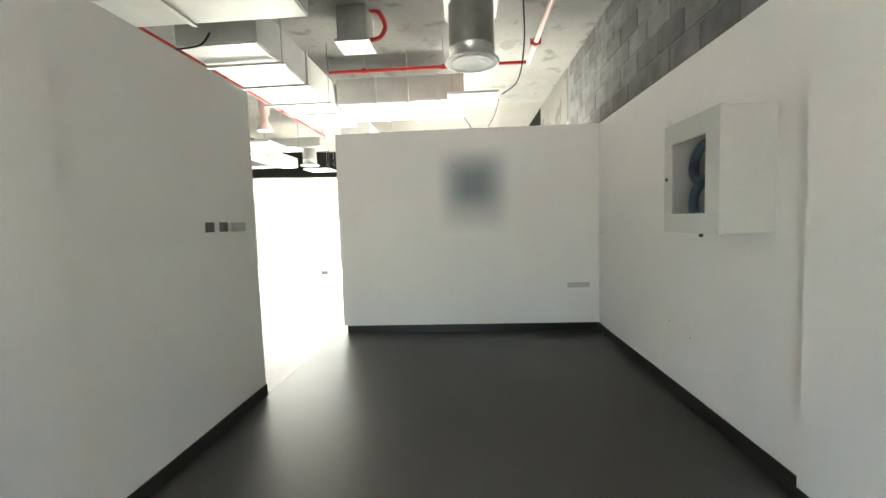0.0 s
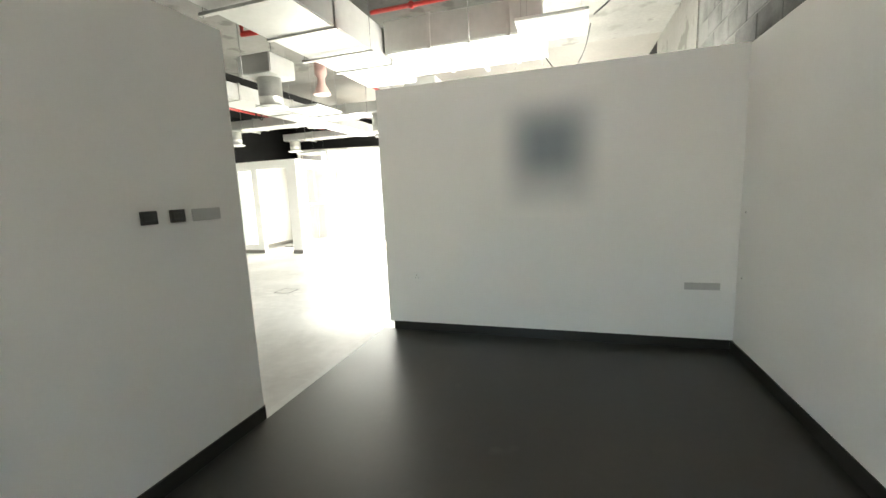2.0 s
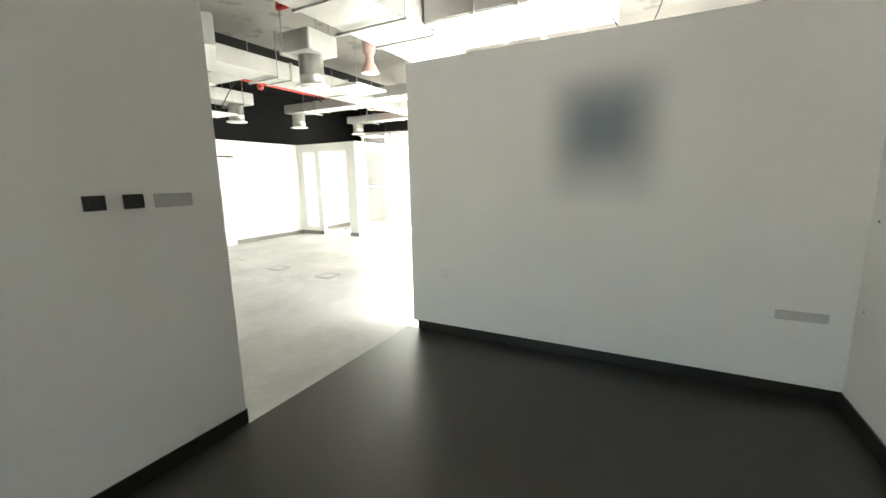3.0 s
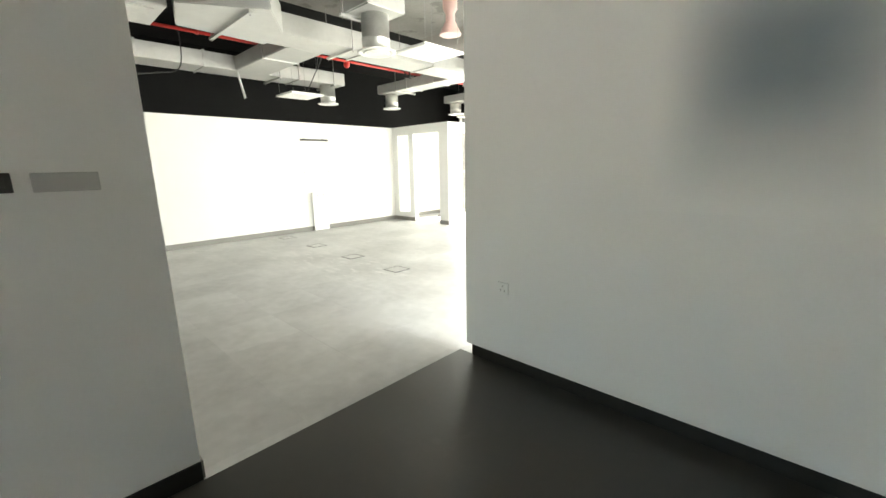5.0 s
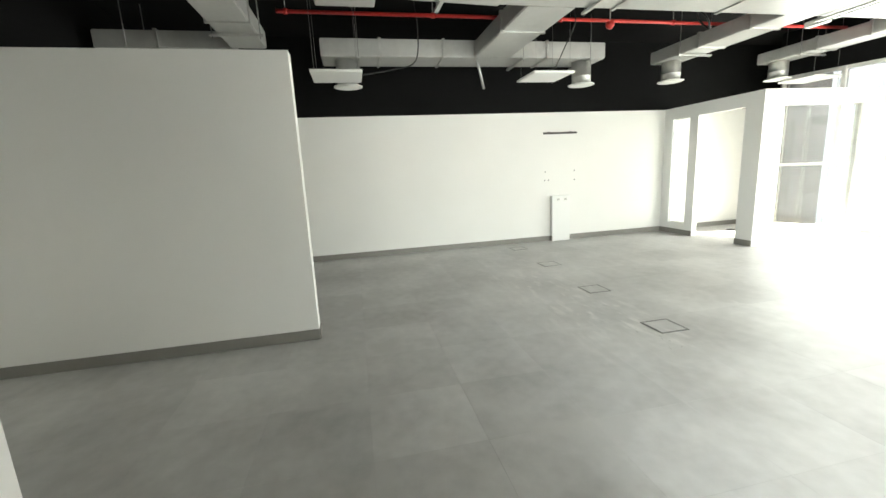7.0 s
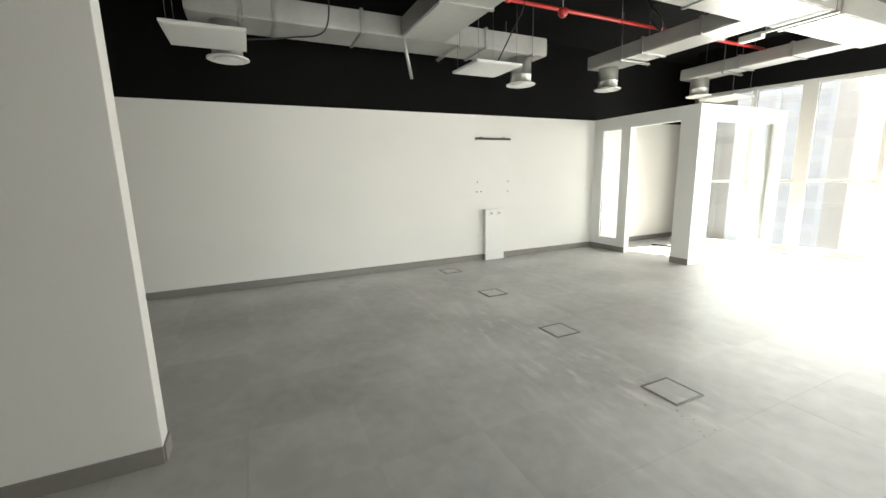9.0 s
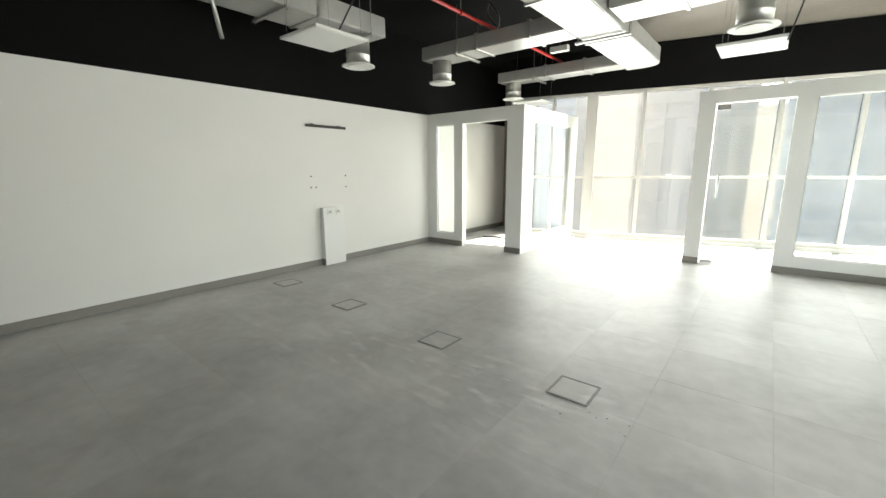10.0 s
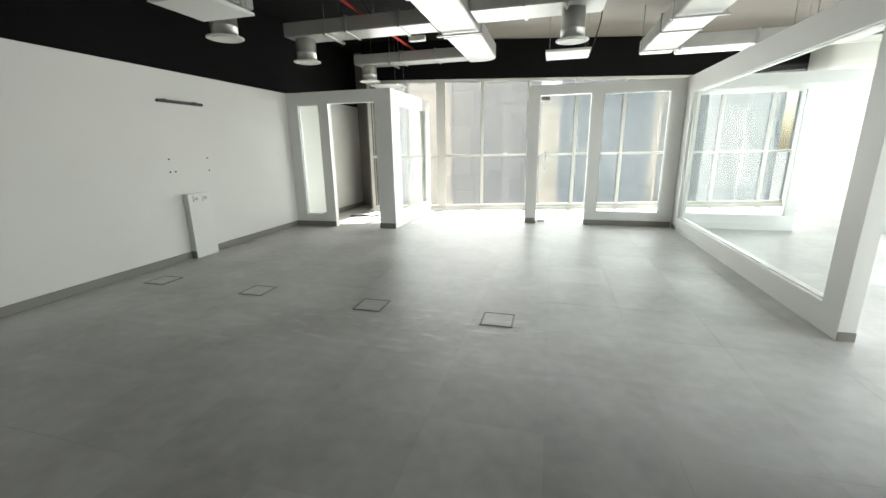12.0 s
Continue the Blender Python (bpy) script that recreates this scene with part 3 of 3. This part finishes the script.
pipe([(-6.12, 3.4, 3.3), (-6.12, 11.7, 3.3)], 0.022, RED, "red sprinkler pipe along the black ceiling", [(-6.12, y, 3.3) for y in (3.5, 5.2, 6.9, 8.6, 10.3)])
pipe([(-1.45, 5.53, 3.3), (1.02, 5.53, 3.3)], 0.022, RED, "red sprinkler pipe across the lobby", [(x, 5.53, 3.3) for x in (-1.0, 0.0)])
pipe([(1.05, -0.5, 3.32), (1.05, 5.6, 3.32)], 0.028, PINK, "pale primed pipe along the lobby ceiling")
pipe([(-2.9, 3.0, 3.36), (-2.9, 9.4, 3.36)], 0.022, RED, "thin red pipe beside the supply duct", [(-2.9, y, 3.36) for y in (4.0, 7.3)])
pipe([(-2.9, 5.32, 3.36), (-2.9, 5.32, 3.24), (-2.42, 5.3, 3.22)], 0.03, RED, "red pipe tee with a short stub")
pipe([(-6.12, 6.35, 3.3), (-5.04, 6.6, 3.34)], 0.02, RED, "red cross pipe below the slab")
cl = thing("pipe_coupling", "dark red grooved pipe coupling", "pipe coupling")
part("clamp_ring", tube([(1.05, 4.98, 3.32), (1.05, 5.04, 3.32)], 0.042, 14), RED, cl)
for dx in (-0.05, 0.05):
    part("clamp_bolt", tube([(1.05 + dx, 5.01, 3.29), (1.05 + dx, 5.01, 3.36)], 0.009, 8), RED, cl)

bell = thing("alarm_sounder", "small red fire alarm sounder on a rod", "fire alarm", "", (-5.93, 7.49, 3.17))
part("sounder_body", lathe([(0.02, 0.06), (0.05, 0.05), (0.055, 0.0), (0.03, -0.03), (0.012, -0.04)], 20), RED, bell)
part("sounder_rod", tube([(0, 0, 0.05), (0, 0, CEIL - 3.17)], 0.006, 6), ROD, bell)
bell2 = copy_thing(bell, pose(0.35, 9.9, 3.2))
hood = thing("sprinkler_cover", "flared orange-red protective cover under the slab", "sprinkler cover", "", (-3.14, 7.15, 3.0))
part("cover_cone", lathe([(0.13, 0.0), (0.135, 0.01), (0.06, 0.16), (0.055, 0.24), (0.09, 0.3), (0.09, CEIL - 3.0)], 20), PINK, hood)


# ---- cables and loose ends ----
def cable(points, r=0.008, label="loose black cable drooping from the slab"):
    c = tagged(link("cable", tube(points, r, 7, 6), CABLE), label, "cable", "loose ceiling cables")
    return c


cable([(0.78, 3.9, CEIL), (0.82, 4.3, 3.45), (0.88, 4.7, 3.2), (0.86, 5.1, 2.95), (0.7, 5.4, 2.89)])
cable([(0.68, 5.6, 2.89), (0.62, 5.9, 2.72), (0.45, 6.3, 2.62), (0.2, 6.6, 2.98)], 0.006)
cable([(-6.35, 5.0, CEIL), (-6.38, 5.05, 3.2), (-6.42, 5.0, 2.85), (-6.4, 4.7, 2.75), (-6.3, 4.3, 2.66)])
cable([(-6.2, 7.0, CEIL - 0.02), (-6.1, 7.1, 3.3), (-6.3, 7.05, 3.0), (-6.45, 6.95, 2.7)])
cable([(-5.75, 8.62, CEIL), (-5.75, 8.6, 3.4), (-5.65, 8.7, 3.2), (-5.72, 8.8, 3.1), (-5.8, 8.7, 3.25), (-5.72, 8.65, 3.38)], 0.012)
cable([(-2.95, 9.35, CEIL), (-2.9, 9.4, 3.3), (-2.86, 9.5, 3.0), (-2.95, 9.7, 2.64)])
cable([(-2.5, 3.3, 3.2), (-2.3, 3.6, 2.9), (-2.0, 3.75, 2.92), (-1.9, 3.8, 3.05)])
rod = tagged(link("conduit_stub", tube([(-6.95, 6.0, 3.05), (-7.13, 6.16, 2.65)], 0.02, 10), GALV), "short grey conduit hanging askew from the duct", "conduit")
jb = thing("junction_box", "small white emergency fitting below the red pipe", "light fitting", "", (-5.65, 10.5, 3.15))
part("fitting_body", box(-0.14, -0.05, 0, 0.14, 0.05, 0.08, bevel=0.008), DIFFWHITE, jb)
part("fitting_rod", tube([(0, 0, 0.08), (0, 0, CEIL - 3.15)], 0.005, 6), ROD, jb)
ahu = thing("fan_coil_unit", "pale insulated fan coil unit hung from the slab", "ventilation unit", "", (-4.72, 4.15, 2.98))
part("unit_casing", box(-0.36, -0.27, 0, 0.36, 0.27, 0.36, bevel=0.012), FOIL, ahu)
part("access_panel", box(-0.25, -0.18, -0.012, 0.25, 0.18, 0.0), GALV, ahu)
for dx in (-0.32, 0.32):
    for dy in (-0.22, 0.22):
        part("hanger_rod", tube([(dx, dy, 0.36), (dx, dy, CEIL - 2.98)], 0.006, 6), ROD, ahu)
fcu = thing("duct_unit", "grey ceiling ventilation unit with a red flexible loop", "ventilation unit", "", (-0.9, 4.8, 3.3))
part("unit_box", box(-0.16, -0.16, 0, 0.16, 0.16, CEIL - 3.3, bevel=0.01), GALV, fcu)
part("flexible_loop", tube([(0.14, 0, 0.05), (0.26, 0.02, 0.08), (0.32, 0.02, 0.2), (0.26, 0, 0.33), (0.16, 0, 0.36)], 0.025, 10, 5), RED, fcu, "dull red flexible hose")
part("unit_flange", box(-0.18, -0.18, -0.02, 0.18, 0.18, 0.0), GALV, fcu)
wp = tagged(link("drain_pipe", tube([(-1.4, 3.4, 3.3), (-0.95, 3.45, 3.3), (-0.78, 3.55, 3.36), (-0.8, 3.2, 3.55)], 0.05, 12, 5), DIFFWHITE), "white plastic drain pipe under the slab", "drain pipe")

# ---- lobby things ----
hc = thing("fire_hose_cabinet", "grey-white wall cabinet with a glazed door and blue hose", "hose cabinet", "", (1.82, 2.535, 1.28))
D, W, HH = 0.26, 0.57, 0.66
for q in ((-D, 0, 0, 0, 0.012, HH), (-D, W - 0.012, 0, 0, W, HH), (-D, 0.012, 0, 0, W - 0.012, 0.012), (-D, 0.012, HH - 0.012, 0, W - 0.012, HH), (-0.014, 0.012, 0.012, -0.002, W - 0.012, HH - 0.012)):
    part("cabinet_panel", box(*q), CABINET, hc)
# Near-black sheet in front of the cabinet's back panel.
part("cabinet_dark_back", box(-0.03, 0.014, 0.014, -0.016, W - 0.014, HH - 0.014), CAB_IN, hc)
cd = part("cabinet_door", wall_with_holes("y", -D - 0.022, 0.02, -0.004, W + 0.004, -0.004, HH + 0.004, [(0.12, W - 0.09, 0.11, HH - 0.12)]), CABINET, hc)
part("door_glass", sheet(-D - 0.012, 0.12, 0.11, -D - 0.012, W - 0.09, HH - 0.12), ACRYLIC, cd, "clear acrylic window").visible_shadow = False
part("door_lock", tube([(-D - 0.03, W - 0.03, HH / 2), (-D - 0.02, W - 0.03, HH / 2)], 0.012, 10), DARKPLATE, cd)
for zz, rr in ((0.41, 0.11), (0.2, 0.11)):
    loop = [(-0.2 + 0.02 * math.sin(a), 0.27 + rr * math.cos(a), zz + rr * math.sin(a)) for a in np.linspace(0, 2 * math.pi, 20)]
    part("hose_coil", tube(loop, 0.028, 8), HOSEBLUE, hc, "dark blue coiled hose")
part("hose_strap", tube([(-0.19, 0.15, 0.3), (-0.2, 0.26, 0.31), (-0.19, 0.4, 0.35)], 0.008, 6), DIFFWHITE, hc, "white strap")
part("drip_stub", tube([(-0.2, 0.3, -0.03), (-0.2, 0.3, 0.0)], 0.012, 8), DARKPLATE, hc)


def poster_mat():
    """A soft-focus print: a pale ground that fades to the wall's white, with a blue-grey patch."""
    m = bpy.data.materials.new("soft_blue_print")
    m.use_nodes = True
    n, l = m.node_tree.nodes, m.node_tree.links
    tc, sp = n.new("ShaderNodeTexCoord"), n.new("ShaderNodeSeparateXYZ")
    l.new(tc.outputs["Object"], sp.inputs[0])

    def fade(socket, centre, inner, outer):
        a = n.new("ShaderNodeMath"); a.operation = "SUBTRACT"; a.inputs[1].default_value = centre
        b = n.new("ShaderNodeMath"); b.operation = "ABSOLUTE"
        c = n.new("ShaderNodeMapRange"); c.interpolation_type = "SMOOTHSTEP"
        c.inputs[1].default_value, c.inputs[2].default_value, c.inputs[3].default_value, c.inputs[4].default_value = inner, outer, 1, 0
        l.new(socket, a.inputs[0]); l.new(a.outputs[0], b.inputs[0]); l.new(b.outputs[0], c.inputs[0])
        return c.outputs[0]

    def times(a, b):
        p = n.new("ShaderNodeMath"); p.operation = "MULTIPLY"
        l.new(a, p.inputs[0]); l.new(b, p.inputs[1])
        return p.outputs[0]

    ground = times(fade(sp.outputs[0], 0.0, 0.2, 0.5), fade(sp.outputs[2], 0.0, 0.3, 0.56))
    patch = times(fade(sp.outputs[0], 0.0, 0.06, 0.48), fade(sp.outputs[2], 0.08, 0.05, 0.48))
    one, two = n.new("ShaderNodeMix"), n.new("ShaderNodeMix")
    one.data_type = two.data_type = "RGBA"
    one.inputs[6].default_value, one.inputs[7].default_value = (0.8, 0.79, 0.76, 1), (0.6, 0.61, 0.6, 1)
    two.inputs[7].default_value = (0.11, 0.16, 0.19, 1)
    l.new(ground, one.inputs[0]); l.new(one.outputs[2], two.inputs[6]); l.new(two.outputs[2], n["Principled BSDF"].inputs["Base Color"])
    boost = n.new("ShaderNodeMath"); boost.operation = "MULTIPLY"; boost.inputs[1].default_value = 0.78; boost.use_clamp = True
    l.new(patch, boost.inputs[0]); l.new(boost.outputs[0], two.inputs[0])
    n["Principled BSDF"].inputs["Roughness"].default_value = 0.6
    return m


poster = tagged(link("wall_poster", box(-0.5, -0.003, -0.56, 0.5, 0.0, 0.56), poster_mat()), "pale poster with a soft blurred blue-grey patch", "poster")
poster.matrix_world = pose(0.33, 5.3045, 1.74)


def plate(name, x, y, z, w, h, face, material, label, rocker=None, group=""):
    """A wall plate; face says which way it looks: 'x' or '-y'."""
    o = thing(name, label, "wall plate", group)
    o.matrix_world = pose(x, y, z, 0, 0, {"-y": 0, "x": 90}[face])
    part("plate_body", box(-w / 2, -0.011, -h / 2, w / 2, 0, h / 2, bevel=0.003), material, o)
    if rocker:
        part("plate_insert", box(-w / 2 + 0.018, -0.015, -h / 2 + 0.018, w / 2 - 0.018, -0.008, h / 2 - 0.018, bevel=0.002), rocker, o)
    return o


plate("switch_plate", -1.449, 2.921, 1.397, 0.084, 0.066, "x", DARKPLATE, "square charcoal wall switch plate", DARKPLATE, "lobby switches")
plate("switch_plate", -1.449, 3.073, 1.397, 0.084, 0.066, "x", DARKPLATE, "square charcoal wall switch plate", DARKPLATE, "lobby switches")
plate("blank_plate", -1.449, 3.25, 1.395, 0.18, 0.066, "x", GREYPLATE, "wide blank grey wall plate on the lobby wall")
plate("blank_plate", 1.57, 5.304, 0.563, 0.265, 0.06, "-y", GREYPLATE, "wide blank grey wall plate above the skirting")
sk = plate("socket_outlet", -1.009, 5.304, 0.593, 0.086, 0.086, "-y", DIFFWHITE, "white square power socket on the white wall")
for dx, dz in ((0, 0.018), (-0.016, -0.012), (0.016, -0.012)):
    part("socket_hole", box(dx - 0.004, -0.0125, dz - 0.007, dx + 0.004, -0.0105, dz + 0.007), GREYPLATE, sk)
for (x, y, z) in ((1.819, 5.2, 1.19), (1.819, 5.2, 0.66), (1.819, 3.6, 0.55), (1.819, 3.3, 0.5)):
    tagged(link("wall_plug", tube([(x, y, z), (x - 0.006, y, z)], 0.008, 8), GREYPLATE), "small grey screw plug in the wall", "wall plug", "wall plugs")

# ---- office wall things ----
br = thing("wall_bracket", "dark steel screen bracket remaining on the white wall", "wall bracket", "", (-8.09, 7.95, 2.03))
part("bracket_rail", box(0, -0.34, -0.012, 0.035, 0.34, 0.02, bevel=0.003), BRACKET, br)
part("bracket_lip", box(0.035, -0.36, 0.012, 0.06, 0.3, 0.02), BRACKET, br)
for yy in (-0.25, 0.2):
    part("bracket_arm", box(0.0, yy - 0.02, 0.0, 0.05, yy + 0.02, 0.03, bevel=0.002), BRACKET, br)
for y, z in ((7.65, 1.33), (8.26, 1.33), (7.64, 1.17), (7.72, 1.17), (8.26, 1.16)):
    tagged(link("wall_plug", tube([(-8.0905, y, z), (-8.084, y, z)], 0.011, 8), DARKPLATE), "small dark fixing hole plug in the wall", "wall plug", "wall plugs")
tr = thing("cable_riser", "white boxed cable riser with two sockets", "cable riser", "", (-8.09, 7.755, 0.0))
part("riser_box", box(0, 0, 0, 0.09, 0.37, 0.87, bevel=0.004), FRAMEWHITE, tr)
for y in (0.07, 0.22):
    so = part("riser_socket", box(0.09, y, 0.76, 0.1, y + 0.09, 0.845, bevel=0.003), DIFFWHITE, tr)
    part("socket_insert", box(0.1, y + 0.02, 0.785, 0.103, y + 0.07, 0.82), GREYPLATE, so)
part("riser_skirting", box(-0.0, -0.013, 0.0, 0.09, -0.0005, 0.1), SKIRT, tr)


# ---- floor boxes ----
def floor_box(x, y):
    o = thing("floor_box", "flush grey floor socket box with a steel rim", "floor box", "floor boxes", (x, y, 0.0))
    s = 0.135
    part("box_lid", box(-s + 0.016, -s + 0.016, 0.0, s - 0.016, s - 0.016, 0.004), FLOOR_TILE, o)
    rim = bmesh.new()
    for q in ((-s, -s, s, -s + 0.014), (-s, s - 0.014, s, s), (-s, -s + 0.014, -s + 0.014, s - 0.014), (s - 0.014, -s + 0.014, s, s - 0.014)):
        bx(rim, q[0], q[1], 0.0005, q[2], q[3], 0.006)
    part("box_rim", rim, RIM, o)
    part("cable_flap", box(-0.05, -s + 0.02, 0.004, 0.05, -s + 0.045, 0.006), GREYPLATE, o)
    return o


for x, y in ((-3.765, 6.64), (-4.95, 6.71), (-6.29, 6.82), (-7.6, 6.88)):
    floor_box(x, y)
loose = tagged(link("loose_cable", tube([(-7.55, 11.35, 0.01), (-7.4, 11.3, 0.03), (-7.25, 11.45, 0.012), (-7.05, 11.4, 0.012), (-6.95, 11.5, 0.03)], 0.012, 8, 6), CABLE), "short loose dark cable lying on the booth floor", "cable")

# ---- outside ----
# Haze is put into both tower colours: far paler than real cladding or glass.
TOWER = mat("haze_paled_cladding", (0.9, 0.85, 0.77), 0.6, vary=0.05, big=0.05, small=0.6, bump=0.0)
TOWER_B = mat("haze_paled_tower_glass", (0.82, 0.775, 0.7), 0.5, vary=0.08, big=0.08, small=0.5, bump=0.0)
GROUND = mat("pale_city_ground", (0.5, 0.48, 0.45), 0.9, vary=0.15, big=0.02, small=0.2, bump=0.0)
gm = bmesh.new()
bmesh.ops.create_grid(gm, x_segments=2, y_segments=2, size=4500, matrix=Matrix.Translation((0, 0, -60)))
tagged(link("ground", gm, GROUND), "hazy city ground far below", "ground", "", "structure")


def tower(x, y, w, d, top, rz, material):
    o = thing("tower", "tall office tower with haze put into its pale colour", "building", "city towers", (x, y, -60), rz)
    part("tower_core", box(-w / 2, -d / 2, 0, w / 2, d / 2, top + 60), material, o)
    part("tower_roof", box(-w / 3, -d / 3, top + 60, w / 3, d / 3, top + 64), TOWER, o)
    fins = bmesh.new()
    n = int(w / 6.0)
    for k in range(n + 1):
        fx = -w / 2 + w * k / n
        bx(fins, fx - 0.35, -d / 2 - 0.4, 0, fx + 0.35, -d / 2, top + 60)
    part("facade_fins", fins, TOWER, o)
    bands = bmesh.new()
    z = 1.0
    while z < top + 60:
        bx(bands, -w / 2 + 0.01, -d / 2 - 0.25, z, w / 2 - 0.01, -d / 2 - 0.001, z + 1.1)
        z += 3.6
    part("floor_bands", bands, TOWER, o)
    return o


for a in ((-46, 92, 20, 20, 70, 12, TOWER_B), (-20, 130, 24, 20, 60, 5, TOWER), (8, 110, 18, 18, 75, -4, TOWER_B), (34, 120, 22, 20, 80, -10, TOWER), (64, 105, 24, 20, 66, -20, TOWER_B), (-84, 130, 26, 22, 65, 25, TOWER), (-5, 210, 40, 20, 20, 0, TOWER), (-62, 190, 26, 20, 34, 14, TOWER), (-98, 240, 34, 22, 26, 20, TOWER_B), (40, 230, 46, 22, 28, -8, TOWER), (-34, 260, 40, 22, 30, 8, TOWER_B)):
    tower(*a)

# ---- blockwork above the lobby wall ----
structure("wall_east_lintel", box(1.82, 9.0, 2.86, 2.0, 11.35, CEIL - 0.002), BLACK, "black painted lintel above the added side windows")
structure("wall_east_beam", box(1.82, 6.8, 2.86, 2.0, 9.0, CEIL - 0.002), CONCRETE, "bare concrete beam above the added side windows")
structure("wall_east_kerb", box(1.80, 6.8, -0.2, 2.0, 11.35, 0.05), FRAMEWHITE, "low white kerb under the added side windows")
# Side windows added only for light; this stretch of wall is out of view.
win2 = tagged(new("window_8"), "added cream aluminium side window front, there to admit light", "window", "", "structure")
structure("wall_east_front", box(1.82, 11.35, -0.2, 2.0, 14.5, CEIL - 0.002), WHITE, "white painted wall beside the front windows")
EM = [6.83, 7.62, 8.56, 9.5, 10.44, 11.31]
for y in EM:
    part("mullion", box(1.84, y - 0.032, 0.05, 1.96, y + 0.032, 2.86, bevel=0.004), ALU, win2)
for a, b in zip(EM, EM[1:]):
    for z0, z1, nm in ((0.05, 0.12, "bottom_rail"), (1.21, 1.26, "transom"), (2.8, 2.86, "head_rail")):
        part(nm, box(1.85, a + 0.032, z0, 1.95, b - 0.032, z1, bevel=0.003), ALU, win2)
    for z0, z1 in ((0.12, 1.21), (1.26, 2.8)):
        part("pane", sheet(1.9, a + 0.032, z0, 1.9, b - 0.032, z1), GLASS_OUT, win2).visible_shadow = False
up = structure("wall_east_upper", prism_yz([(-2.4, H), (6.8, H), (6.8, CEIL - 0.002), (-2.4, CEIL - 0.002)], 1.836, 2.0), MORTAR, "raw grey concrete blockwork above the plaster")
blk = box(-0.006, -0.193, -0.093, 0.006, 0.193, 0.093, bevel=0.004)
me = bpy.data.meshes.new("concrete_block")
bmesh.ops.recalc_face_normals(blk, faces=blk.faces)
blk.to_mesh(me)
blk.free()
me.materials.append(BLOCK)
for row in range(6):
    for col in range(10):
        y = 2.65 + 0.4 * col + (0.2 if row % 2 else 0)
        o = new("concrete_block", me)
        o.parent = up
        o.location = (1.832 + random.uniform(-0.003, 0.002), y, H + 0.1 + 0.2 * row)

# ---- floor tiles ----
fb = bpy.data.objects["floor_base"]
tme = {}


def tile_mesh(w, d):
    key = (round(w, 3), round(d, 3))
    if key not in tme:
        bm = box(0, 0, -0.005, w, d, 0.0, bevel=0.0005)
        bmesh.ops.recalc_face_normals(bm, faces=bm.faces)
        m = bpy.data.meshes.new("tile")
        bm.to_mesh(m)
        bm.free()
        m.materials.append(FLOOR_TILE)
        tme[key] = m
    return tme[key]


def lay(x0, x1, y0, y1, gx, gy, size=0.615):
    """Tiles on a grid through (gx, gy), cut at the edges of the stretch."""
    i0, i1 = math.floor((x0 - gx) / size), math.ceil((x1 - gx) / size)
    j0, j1 = math.floor((y0 - gy) / size), math.ceil((y1 - gy) / size)
    for i in range(i0, i1):
        for j in range(j0, j1):
            a, b = max(gx + i * size, x0), min(gx + (i + 1) * size, x1)
            c, d = max(gy + j * size, y0), min(gy + (j + 1) * size, y1)
            if b - a < 0.02 or d - c < 0.02:
                continue
            o = new("tile", tile_mesh(b - a - 0.0006, d - c - 0.0006))
            o.parent = fb
            o.location = (a + 0.0003, c + 0.0003, random.uniform(-0.0004, 0.0))


lay(-8.09, -1.442, 1.2, 13.0, -4.59, 5.29)
structure("floor_glass_room", box(-1.441, 5.342, -0.006, 1.82, 13.6, -0.001), FLOOR_TILE, "grey stone-look floor of the glass room")

# ---- flakes of plaster on the floor beside the nearest floor box ----
flakes = bmesh.new()
for k in range(9):
    fx, fy, r = -3.62 + random.uniform(-0.25, 0.3), 6.42 + random.uniform(-0.09, 0.06), random.uniform(0.004, 0.01)
    ring = [flakes.verts.new((fx + r * random.uniform(0.6, 1.2) * math.cos(a), fy + r * random.uniform(0.5, 1.0) * math.sin(a), 0.0006)) for a in np.linspace(0, 2 * math.pi, 7)[:-1]]
    tip = flakes.verts.new((fx, fy, 0.0006 + r * 0.35))
    for i in range(6):
        flakes.faces.new((ring[i], ring[(i + 1) % 6], tip))
    flakes.faces.new(ring[::-1])
tagged(link("plaster_flakes", flakes, RIM), "small dark plaster flakes scattered on the tiles", "debris", "", "stuff")
